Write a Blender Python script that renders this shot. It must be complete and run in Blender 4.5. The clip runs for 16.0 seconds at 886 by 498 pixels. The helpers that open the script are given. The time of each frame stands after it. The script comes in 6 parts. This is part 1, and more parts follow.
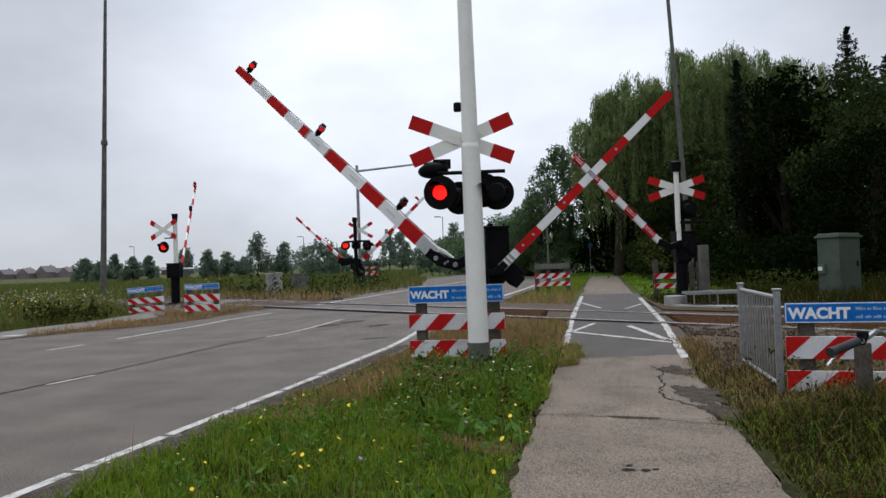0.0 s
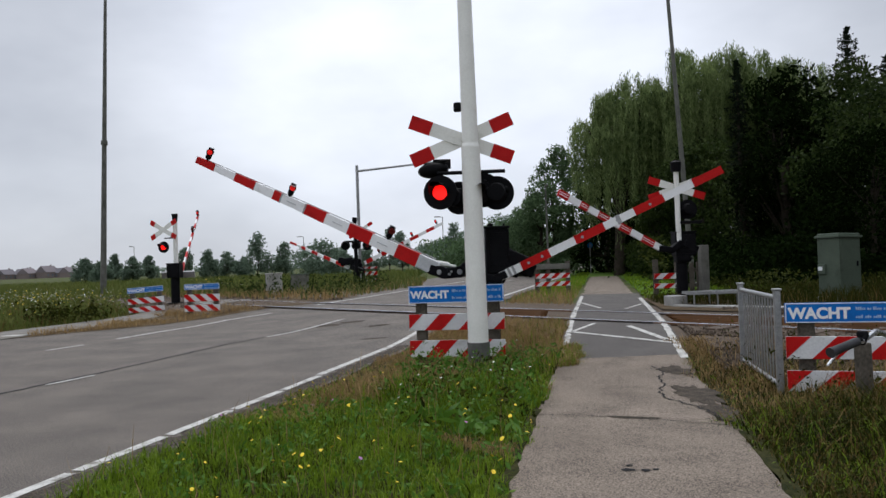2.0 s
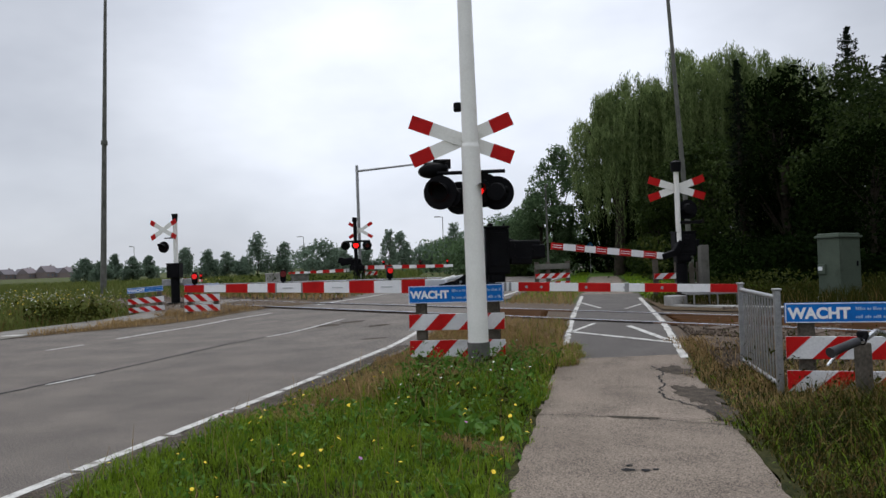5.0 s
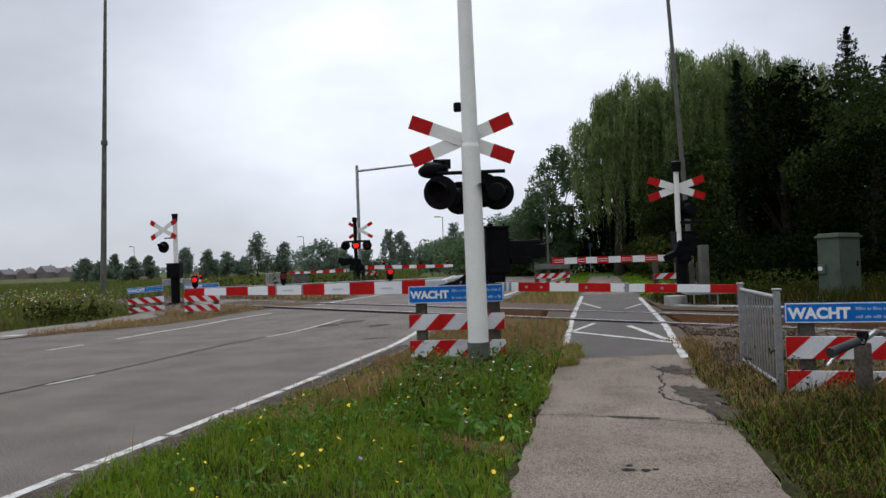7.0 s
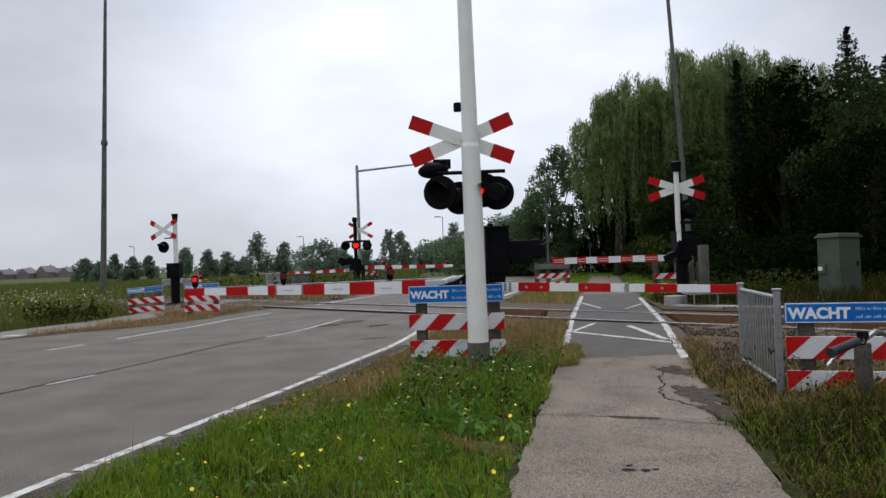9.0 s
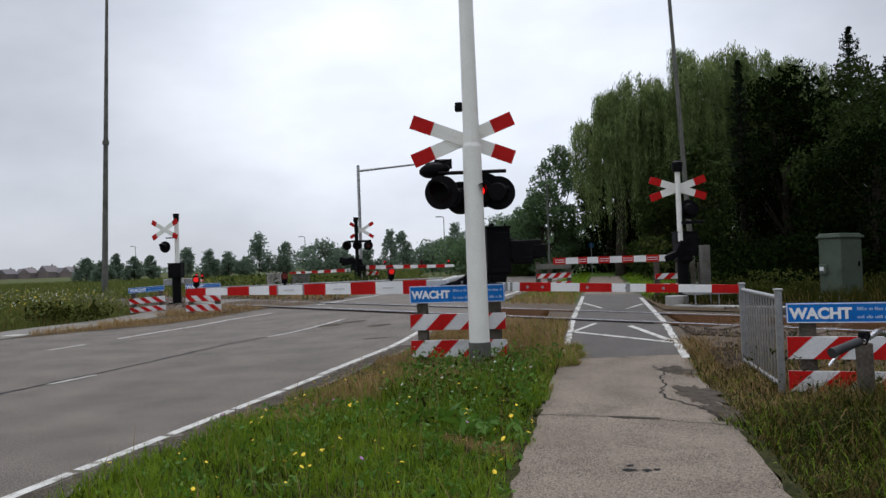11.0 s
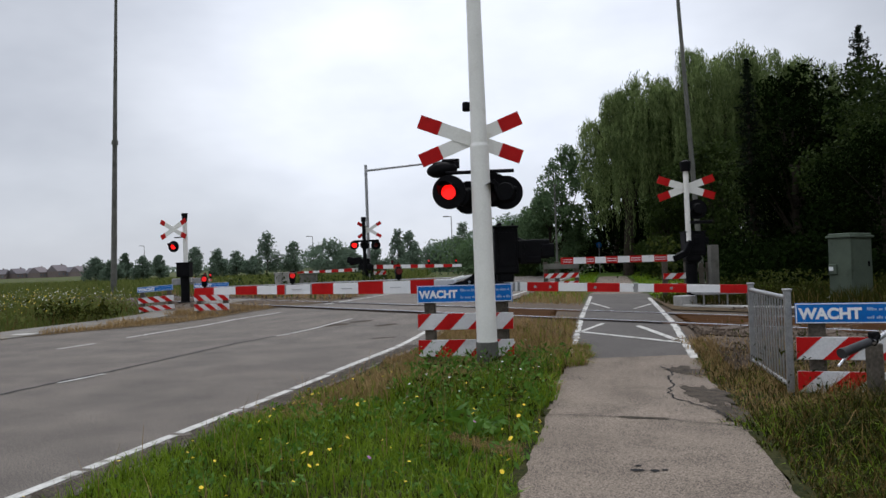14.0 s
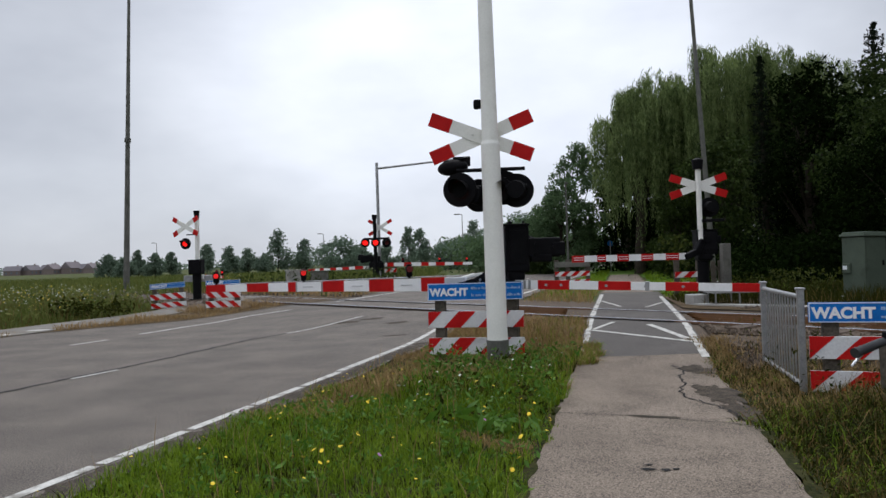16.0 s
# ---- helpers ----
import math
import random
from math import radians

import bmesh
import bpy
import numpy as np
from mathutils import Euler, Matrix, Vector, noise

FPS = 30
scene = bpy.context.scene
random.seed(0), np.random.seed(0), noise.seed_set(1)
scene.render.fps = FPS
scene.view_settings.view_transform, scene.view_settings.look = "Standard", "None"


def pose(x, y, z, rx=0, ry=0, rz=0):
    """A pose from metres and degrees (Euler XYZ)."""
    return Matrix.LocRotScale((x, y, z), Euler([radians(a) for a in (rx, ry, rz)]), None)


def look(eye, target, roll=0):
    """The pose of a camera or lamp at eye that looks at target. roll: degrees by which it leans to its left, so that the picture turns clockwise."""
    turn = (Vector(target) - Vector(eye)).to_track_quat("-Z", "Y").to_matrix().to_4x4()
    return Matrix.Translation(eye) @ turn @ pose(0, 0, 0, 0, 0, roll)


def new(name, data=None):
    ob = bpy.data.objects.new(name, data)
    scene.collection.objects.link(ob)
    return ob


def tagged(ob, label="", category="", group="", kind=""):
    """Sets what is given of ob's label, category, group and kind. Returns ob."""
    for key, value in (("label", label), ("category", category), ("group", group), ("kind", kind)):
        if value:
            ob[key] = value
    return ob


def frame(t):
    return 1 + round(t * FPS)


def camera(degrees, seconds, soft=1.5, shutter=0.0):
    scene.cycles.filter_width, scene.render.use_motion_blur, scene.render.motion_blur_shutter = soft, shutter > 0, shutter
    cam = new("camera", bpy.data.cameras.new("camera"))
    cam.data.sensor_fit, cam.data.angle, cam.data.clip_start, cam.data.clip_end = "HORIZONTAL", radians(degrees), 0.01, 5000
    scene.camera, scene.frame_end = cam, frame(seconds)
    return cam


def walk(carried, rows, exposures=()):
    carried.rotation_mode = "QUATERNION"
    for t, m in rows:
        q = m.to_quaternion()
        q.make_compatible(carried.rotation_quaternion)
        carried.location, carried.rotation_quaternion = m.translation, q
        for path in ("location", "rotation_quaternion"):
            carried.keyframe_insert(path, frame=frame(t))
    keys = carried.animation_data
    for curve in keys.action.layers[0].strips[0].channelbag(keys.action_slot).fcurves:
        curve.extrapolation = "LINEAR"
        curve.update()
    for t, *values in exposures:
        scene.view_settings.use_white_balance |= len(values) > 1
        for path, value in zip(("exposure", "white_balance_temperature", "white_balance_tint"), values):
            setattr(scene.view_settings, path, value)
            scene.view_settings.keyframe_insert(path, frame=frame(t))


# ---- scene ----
cam = camera(62.0, 16.0, soft=1.5)


def head_pose(yaw, pitch, roll):
    return pose(0, 0, 1.25, 90 + pitch, roll, yaw)


walk(cam, [
    (0.0, head_pose(0, 1.009, 2.1)), (9.0, head_pose(0, 1.009, 2.1)), (10.5, head_pose(0.06, 1.009, 2.08)),
    (11.5, head_pose(0.106, 1.008, 2.072)), (12.0, head_pose(0.053, 1.006, 2.068)),
    (12.5, head_pose(0.106, 1.008, 2.072)), (13.0, head_pose(0.371, 1.023, 2.084)),
    (13.5, head_pose(0.622, 1.026, 2.041)), (14.0, head_pose(0.673, 1.003, 2.023)),
    (14.5, head_pose(0.706, 0.976, 2.061)), (15.0, head_pose(1.019, 0.907, 1.965)),
    (15.5, head_pose(1.258, 0.877, 1.894)), (16.0, head_pose(1.501, 0.863, 1.874))],
    [(0.0, 0.0), (16.0, 0.0)])

# ---- light: a bright overcast sky with the sun veiled ahead ----
SUN_AZ, SUN_EL = 8.0, 55.0
world = bpy.data.worlds.new("overcast")
scene.world = world
world.use_nodes = True
wt = world.node_tree
wt.nodes.clear()


def wnode(kind, **inputs):
    n = wt.nodes.new(kind)
    for k, v in inputs.items():
        n.inputs[k].default_value = v
    return n


w_out = wnode("ShaderNodeOutputWorld")
w_bg = wnode("ShaderNodeBackground", Strength=1.0)
w_sky = wnode("ShaderNodeTexSky")
w_sky.sky_type, w_sky.sun_disc = "NISHITA", False
w_sky.sun_elevation, w_sky.sun_rotation = radians(SUN_EL), radians(SUN_AZ)
w_gain = wnode("ShaderNodeVectorMath")
w_gain.operation = "SCALE"
w_gain.inputs["Scale"].default_value = 0.1
w_co = wnode("ShaderNodeTexCoord")
w_map = wnode("ShaderNodeMapping")
w_map.inputs["Scale"].default_value = (1.0, 1.0, 2.2)
w_noise = wnode("ShaderNodeTexNoise", Scale=2.1, Detail=5.0, Roughness=0.52)
w_ramp = wnode("ShaderNodeValToRGB")
w_ramp.color_ramp.elements[0].position, w_ramp.color_ramp.elements[0].color = 0.33, (0.545, 0.58, 0.66, 1)
w_ramp.color_ramp.elements[1].position, w_ramp.color_ramp.elements[1].color = 0.66, (0.78, 0.82, 0.905, 1)
w_dot = wnode("ShaderNodeVectorMath")
w_dot.operation = "DOT_PRODUCT"
_a, _e, _g = radians(SUN_AZ), radians(20), radians(2)
w_dot.inputs[1].default_value = (math.sin(_g) * math.cos(_e), math.cos(_g) * math.cos(_e), math.sin(_e))
w_glow = wnode("ShaderNodeMapRange")
w_glow.interpolation_type = "SMOOTHSTEP"
w_glow.inputs["From Min"].default_value, w_glow.inputs["From Max"].default_value = 0.87, 1.0
w_glow.inputs["To Min"].default_value, w_glow.inputs["To Max"].default_value = 0.91, 1.40
w_mul = wnode("ShaderNodeVectorMath")
w_mul.operation = "SCALE"
# an overcast sky grows brighter towards the zenith
w_sep = wnode("ShaderNodeSeparateXYZ")
w_zen = wnode("ShaderNodeMapRange")
w_zen.interpolation_type = "SMOOTHSTEP"
w_zen.inputs["From Min"].default_value, w_zen.inputs["From Max"].default_value = 0.36, 1.0
w_zen.inputs["To Min"].default_value, w_zen.inputs["To Max"].default_value = 1.0, 2.7
w_mul2 = wnode("ShaderNodeVectorMath")
w_mul2.operation = "SCALE"
w_mix = wnode("ShaderNodeMix")
w_mix.data_type = "RGBA"
w_mix.inputs["Factor"].default_value = 0.93
L = wt.links.new
L(w_co.outputs["Generated"], w_map.inputs["Vector"])
L(w_map.outputs["Vector"], w_noise.inputs["Vector"])
L(w_noise.outputs["Fac"], w_ramp.inputs["Fac"])
L(w_co.outputs["Generated"], w_dot.inputs[0])
L(w_dot.outputs["Value"], w_glow.inputs["Value"])
L(w_ramp.outputs["Color"], w_mul.inputs[0])
L(w_glow.outputs["Result"], w_mul.inputs["Scale"])
L(w_sky.outputs["Color"], w_gain.inputs[0])
L(w_gain.outputs["Vector"], w_mix.inputs["A"])
L(w_co.outputs["Generated"], w_sep.inputs[0])
L(w_sep.outputs["Z"], w_zen.inputs["Value"])
L(w_mul.outputs["Vector"], w_mul2.inputs[0])
L(w_zen.outputs["Result"], w_mul2.inputs["Scale"])
L(w_mul2.outputs["Vector"], w_mix.inputs["B"])
L(w_mix.outputs["Result"], w_bg.inputs["Color"])
L(w_bg.outputs["Background"], w_out.inputs["Surface"])

sun_data = bpy.data.lights.new("sun", "SUN")
sun_data.energy, sun_data.angle, sun_data.color = 0.6, radians(25), (1.0, 0.97, 0.92)
sun = new("sun", sun_data)
sun.matrix_world = look((60 * math.sin(_a), 60 * math.cos(_a), 60 * math.tan(radians(SUN_EL))), (0, 0, 0))


# ---- materials ----
def mat(name, c1, c2, rough=0.7, scale=6.0, fine=60.0, bump=0.15, metal=0.0, island=0.0, piece=0.0, stain=None, stain_scale=0.8,
        stain_at=(0.52, 0.7), spec=0.35, sheen_through=0.0, dist=0.01, grain=0.28, coarse=1.0):
    """Two colours blended by coarse and fine noise, with optional stains, and relief from the fine noise."""
    m = bpy.data.materials.new(name)
    m.use_nodes = True
    nt = m.node_tree
    bsdf = nt.nodes["Principled BSDF"]
    link = nt.links.new
    co = nt.nodes.new("ShaderNodeTexCoord")
    geo = nt.nodes.new("ShaderNodeNewGeometry")
    n1, n2 = nt.nodes.new("ShaderNodeTexNoise"), nt.nodes.new("ShaderNodeTexNoise")
    for n, s, d in ((n1, scale, 4.0), (n2, fine, 3.0)):
        n.inputs["Scale"].default_value, n.inputs["Detail"].default_value = s, d
        link(geo.outputs["Position"] if piece < 0 else co.outputs["Object"], n.inputs["Vector"])
    add = nt.nodes.new("ShaderNodeMath")
    add.operation = "MULTIPLY_ADD"
    add.inputs[1].default_value = coarse
    link(n1.outputs["Fac"], add.inputs[0])
    link(n2.outputs["Fac"], add.inputs[2])
    rng = nt.nodes.new("ShaderNodeMapRange")
    rng.inputs["From Min"].default_value, rng.inputs["From Max"].default_value = 0.5 + 0.5 * coarse - grain, 0.5 + 0.5 * coarse + grain
    link(add.outputs[0], rng.inputs["Value"])
    fac = rng.outputs["Result"]
    if island or piece > 0:
        rnd = nt.nodes.new("ShaderNodeObjectInfo") if piece > 0 else geo
        mixf = nt.nodes.new("ShaderNodeMix")
        mixf.inputs["Factor"].default_value = island or piece
        link(fac, mixf.inputs["A"])
        link(rnd.outputs["Random" if piece > 0 else "Random Per Island"], mixf.inputs["B"])
        fac = mixf.outputs["Result"]
    mix = nt.nodes.new("ShaderNodeMix")
    mix.data_type = "RGBA"
    mix.inputs["A"].default_value, mix.inputs["B"].default_value = (*c1, 1), (*c2, 1)
    link(fac, mix.inputs["Factor"])
    colour = mix.outputs["Result"]
    if stain:
        n3 = nt.nodes.new("ShaderNodeTexNoise")
        n3.inputs["Scale"].default_value, n3.inputs["Detail"].default_value = stain_scale, 6.0
        n3.inputs["Roughness"].default_value = 0.62
        link(geo.outputs["Position"], n3.inputs["Vector"])
        r3 = nt.nodes.new("ShaderNodeMapRange")
        r3.interpolation_type = "SMOOTHSTEP"
        r3.inputs["From Min"].default_value, r3.inputs["From Max"].default_value = stain_at
        link(n3.outputs["Fac"], r3.inputs["Value"])
        mix2 = nt.nodes.new("ShaderNodeMix")
        mix2.data_type = "RGBA"
        mix2.inputs["B"].default_value = (*stain, 1)
        link(r3.outputs["Result"], mix2.inputs["Factor"])
        link(colour, mix2.inputs["A"])
        colour = mix2.outputs["Result"]
    link(colour, bsdf.inputs["Base Color"])
    rr = nt.nodes.new("ShaderNodeMapRange")
    rr.inputs["To Min"].default_value, rr.inputs["To Max"].default_value = max(0.05, rough - 0.1), min(1, rough + 0.1)
    link(n2.outputs["Fac"], rr.inputs["Value"])
    link(rr.outputs["Result"], bsdf.inputs["Roughness"])
    bsdf.inputs["Metallic"].default_value = metal
    bsdf.inputs["Specular IOR Level"].default_value = spec
    if bump:
        b = nt.nodes.new("ShaderNodeBump")
        b.inputs["Strength"].default_value, b.inputs["Distance"].default_value = bump, dist
        link(n2.outputs["Fac"], b.inputs["Height"])
        link(b.outputs["Normal"], bsdf.inputs["Normal"])
    if sheen_through:
        tr = nt.nodes.new("ShaderNodeBsdfTranslucent")
        link(colour, tr.inputs["Color"])
        ms = nt.nodes.new("ShaderNodeMixShader")
        ms.inputs["Fac"].default_value = sheen_through
        link(bsdf.outputs["BSDF"], ms.inputs[1])
        link(tr.outputs["BSDF"], ms.inputs[2])
        link(ms.outputs["Shader"], nt.nodes["Material Output"].inputs["Surface"])
    return m


def glow(name, colour, strength):
    m = bpy.data.materials.new(name)
    m.use_nodes = True
    b = m.node_tree.nodes["Principled BSDF"]
    b.inputs["Base Color"].default_value = (*colour, 1)
    b.inputs["Emission Color"].default_value = (*colour, 1)
    b.inputs["Emission Strength"].default_value = strength
    b.inputs["Roughness"].default_value = 0.3
    return m


ASPHALT = mat("asphalt_grey", (0.040, 0.033, 0.027), (0.178, 0.149, 0.123), 0.76, 1.3, 85, 0.8, stain=(0.082, 0.069, 0.057), stain_scale=0.5, stain_at=(0.52, 0.85), spec=0.34, grain=0.135, dist=0.010, coarse=0.3)
ASPHALT_PATH = mat("asphalt_path", (0.058, 0.045, 0.035), (0.300, 0.244, 0.192), 0.88, 2.2, 115, 0.6, stain=(0.112, 0.089, 0.069), stain_scale=1.1, stain_at=(0.5, 0.82), spec=0.22, grain=0.15, dist=0.006, coarse=0.3)
ASPHALT_NEW = mat("asphalt_crossing", (0.040, 0.035, 0.031), (0.122, 0.108, 0.098), 0.82, 2.0, 110, 0.5, spec=0.3, grain=0.16, dist=0.006, coarse=0.25)
PANEL = mat("crossing_timber", (0.026, 0.011, 0.004), (0.078, 0.036, 0.013), 0.92, 5, 30, 0.4, piece=0.35, spec=0.04)
FADED = mat("faded_lettering", (0.25, 0.38, 0.58), (0.36, 0.50, 0.68), 0.5, 8, 60, 0.0)
TAR = mat("bitumen_black", (0.009, 0.009, 0.0095), (0.026, 0.025, 0.025), 0.8, 5, 60, 0.5, spec=0.15)
WORN = mat("worn_asphalt", (0.022, 0.018, 0.014), (0.110, 0.090, 0.070), 0.92, 9, 70, 0.9, spec=0.12, grain=0.22, dist=0.012, coarse=0.6)
# earth darkened by the shade that falls between and beside grass blades
SHADE_DARK_EARTH = mat("shade_dark_earth", (0.012, 0.016, 0.004), (0.055, 0.052, 0.018), 0.95, 3, 30, 0.6, piece=-1, spec=0.08)
PAVING = mat("pavement_grey", (0.13, 0.12, 0.105), (0.24, 0.225, 0.20), 0.9, 1.5, 40, 0.5, stain=(0.15, 0.12, 0.085), stain_scale=1.2, stain_at=(0.45, 0.7), spec=0.2)
OLD_CONCRETE = mat("old_concrete", (0.10, 0.097, 0.088), (0.175, 0.168, 0.15), 0.9, 3, 50, 0.3, stain=(0.07, 0.075, 0.055), stain_scale=2.5, stain_at=(0.5, 0.75), spec=0.15)
STRAW = mat("straw_grass", (0.16, 0.098, 0.040), (0.44, 0.305, 0.14), 0.75, 1.6, 6, 0, island=0.6, piece=-1, sheen_through=0.2, spec=0.1)
LAWN = mat("lawn_green", (0.05, 0.105, 0.010), (0.11, 0.19, 0.024), 0.9, 0.8, 25, 0.4, piece=-1, spec=0.1)
PAINT_ROAD = mat("road_paint_white", (0.38, 0.37, 0.34), (0.60, 0.585, 0.545), 0.8, 9, 60, 0.25, stain=(0.17, 0.155, 0.13), stain_scale=6, stain_at=(0.49, 0.68))
WHITE = mat("white_paint", (0.73, 0.725, 0.675), (0.82, 0.812, 0.765), 0.42, 3, 50, 0.03, stain=(0.60, 0.59, 0.53), stain_scale=3.0, stain_at=(0.56, 0.82))
WHITE_ARM = mat("white_arm_film", (0.76, 0.76, 0.76), (0.84, 0.84, 0.84), 0.4, 4, 50, 0.02, stain=(0.55, 0.55, 0.52), stain_scale=5, stain_at=(0.58, 0.8))
BOARD_WHITE = mat("weathered_white_film", (0.56, 0.565, 0.57), (0.70, 0.70, 0.70), 0.5, 4, 60, 0.03, stain=(0.42, 0.42, 0.39), stain_scale=6, stain_at=(0.52, 0.8), spec=0.15)
RED = mat("red_film", (0.40, 0.007, 0.007), (0.50, 0.012, 0.011), 0.5, 4, 60, 0.02, stain=(0.30, 0.008, 0.008), stain_scale=5, stain_at=(0.55, 0.8), spec=0.12)
BLACK = mat("black_enamel", (0.003, 0.003, 0.004), (0.008, 0.008, 0.009), 0.6, 5, 60, 0.08, spec=0.07)
BLUE = mat("sign_blue", (0.007, 0.125, 0.43), (0.010, 0.16, 0.52), 0.55, 3, 60, 0.02, stain=(0.012, 0.10, 0.33), stain_scale=4, stain_at=(0.55, 0.8), spec=0.1)
SIGN_WHITE = mat("sign_lettering_white", (0.74, 0.76, 0.78), (0.82, 0.84, 0.86), 0.5, 8, 60, 0.0)
STEEL = mat("galvanised_steel", (0.24, 0.245, 0.25), (0.40, 0.40, 0.40), 0.45, 9, 80, 0.08, metal=0.75, stain=(0.2, 0.19, 0.175), stain_scale=6, stain_at=(0.56, 0.8))
PALE_STEEL = mat("pale_grey_paint", (0.42, 0.43, 0.44), (0.55, 0.555, 0.56), 0.5, 5, 60, 0.05, stain=(0.36, 0.36, 0.35), stain_scale=5, stain_at=(0.55, 0.8))
GREY_POLE = mat("weathered_pole", (0.075, 0.076, 0.066), (0.14, 0.138, 0.122), 0.75, 3, 40, 0.2, stain=(0.05, 0.055, 0.042), stain_scale=1.5, stain_at=(0.5, 0.75))
CONCRETE = mat("concrete", (0.27, 0.26, 0.245), (0.40, 0.39, 0.365), 0.85, 3, 50, 0.3, stain=(0.19, 0.185, 0.16), stain_scale=2.5, stain_at=(0.5, 0.75))
WOOD = mat("weathered_wood", (0.05, 0.043, 0.034), (0.12, 0.104, 0.084), 0.85, 7, 45, 0.3, spec=0.15)
CAB_GREEN = mat("cabinet_green", (0.068, 0.088, 0.066), (0.092, 0.116, 0.086), 0.65, 2.5, 50, 0.04, stain=(0.054, 0.068, 0.050), stain_scale=3, stain_at=(0.5, 0.75), spec=0.15)
RUST = mat("rusty_rail", (0.10, 0.052, 0.028), (0.19, 0.105, 0.06), 0.75, 8, 60, 0.2, metal=0.2)
RAIL_TOP = mat("rail_head_worn", (0.30, 0.30, 0.32), (0.46, 0.46, 0.48), 0.25, 8, 60, 0.02, metal=0.9)
BALLAST = mat("ballast_stone", (0.024, 0.017, 0.012), (0.165, 0.128, 0.098), 0.95, 4, 40, 0.4, island=0.7, spec=0.08)
SLEEPER = mat("sleeper_wood", (0.07, 0.05, 0.036), (0.13, 0.095, 0.07), 0.9, 6, 45, 0.3, piece=0.5)
SOIL = mat("field_soil_grass", (0.032, 0.045, 0.010), (0.10, 0.095, 0.035), 0.95, 0.7, 14, 0.5, piece=-1, stain=(0.066, 0.084, 0.028), stain_scale=0.12, stain_at=(0.42, 0.6), spec=0.1)
VERGE = mat("verge_earth", (0.045, 0.030, 0.017), (0.125, 0.090, 0.052), 0.95, 2.5, 30, 0.6, piece=-1, spec=0.1)
GRASS = mat("grass_green", (0.062, 0.122, 0.006), (0.232, 0.330, 0.024), 0.6, 1.8, 7, 0, island=0.65, piece=-1, sheen_through=0.38, spec=0.15, grain=0.2)
# dark grass and weeds; also stands in for shade where grass lies dim
GRASS_DARK_SHADED = mat("grass_dark_shaded", (0.008, 0.013, 0.002), (0.052, 0.056, 0.008), 0.7, 1.8, 7, 0, island=0.65, piece=-1, sheen_through=0.18, spec=0.05, grain=0.22)
GRASS_DRY = mat("grass_dry", (0.050, 0.030, 0.010), (0.250, 0.165, 0.062), 0.75, 1.6, 6, 0, island=0.7, piece=-1, sheen_through=0.2, spec=0.06)
GRASS_FIELD = mat("grass_field", (0.045, 0.082, 0.012), (0.17, 0.175, 0.05), 0.7, 0.3, 2, 0, island=0.55, piece=-1, sheen_through=0.28, spec=0.12)
BROADLEAF = mat("broad_weed_leaf", (0.045, 0.12, 0.012), (0.12, 0.23, 0.03), 0.55, 2, 8, 0, island=0.5, sheen_through=0.3, spec=0.2)
FLOWER_Y = mat("petal_yellow", (0.72, 0.50, 0.02), (0.85, 0.62, 0.03), 0.6, 5, 20, 0)
FLOWER_W = mat("petal_white", (0.66, 0.66, 0.60), (0.82, 0.82, 0.76), 0.6, 5, 20, 0)
FLOWER_P = mat("petal_purple", (0.32, 0.13, 0.28), (0.42, 0.20, 0.36), 0.6, 5, 20, 0)
LEAF_WILLOW = mat("willow_leaf", (0.022, 0.046, 0.012), (0.265, 0.335, 0.125), 0.65, 0.9, 3, 0, island=0.4, piece=-1, sheen_through=0.4, spec=0.12, grain=0.2)
# nearly black leaves: the wood's deep shade is put into this colour
LEAF_SHADED = mat("shaded_leaf", (0.0012, 0.0035, 0.0008), (0.010, 0.019, 0.004), 0.85, 0.35, 2, 0, island=0.5, piece=-1, sheen_through=0.06, spec=0.01)
# background leaves, lightened so that their colour carries the haze
LEAF_BACK_HAZED = mat("grey_green_hazed_leaf", (0.032, 0.058, 0.026), (0.145, 0.22, 0.105), 0.75, 0.4, 2, 0, island=0.5, piece=-1, sheen_through=0.38, spec=0.06)
# lowered as well, so part of the wood's shade sits in this green
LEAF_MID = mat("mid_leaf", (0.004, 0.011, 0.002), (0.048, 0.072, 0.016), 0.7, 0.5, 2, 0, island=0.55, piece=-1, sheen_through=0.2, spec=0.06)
# distance haze is painted into this paler, bluer green
LEAF_HAZED = mat("hazed_leaf", (0.075, 0.115, 0.080), (0.19, 0.25, 0.18), 0.75, 0.3, 2, 0, island=0.5, piece=-1, sheen_through=0.45, spec=0.12)
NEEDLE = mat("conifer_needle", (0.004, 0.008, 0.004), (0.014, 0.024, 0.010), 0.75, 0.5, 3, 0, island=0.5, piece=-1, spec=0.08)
BARK = mat("bark", (0.016, 0.013, 0.010), (0.048, 0.039, 0.029), 0.9, 4, 22, 0.6, spec=0.1)
RUBBER = mat("black_rubber", (0.018, 0.018, 0.02), (0.035, 0.035, 0.038), 0.65, 8, 80, 0.15)
CHROME = mat("satin_aluminium", (0.55, 0.55, 0.56), (0.68, 0.68, 0.69), 0.28, 6, 60, 0.0, metal=0.95)
BRICK = mat("far_brick", (0.14, 0.11, 0.105), (0.22, 0.18, 0.165), 0.9, 0.6, 4, 0.0, piece=0.6)
TILE = mat("far_roof_tile", (0.10, 0.10, 0.115), (0.19, 0.16, 0.165), 0.85, 0.6, 4, 0.0, piece=0.8)
PANE = mat("far_window_pane", (0.10, 0.12, 0.14), (0.20, 0.22, 0.25), 0.15, 1, 4, 0.0)
LEAF_LIGHT = mat("light_leaf", (0.018, 0.030, 0.005), (0.085, 0.095, 0.020), 0.7, 0.6, 3, 0, island=0.6, piece=-1, sheen_through=0.25, spec=0.06)
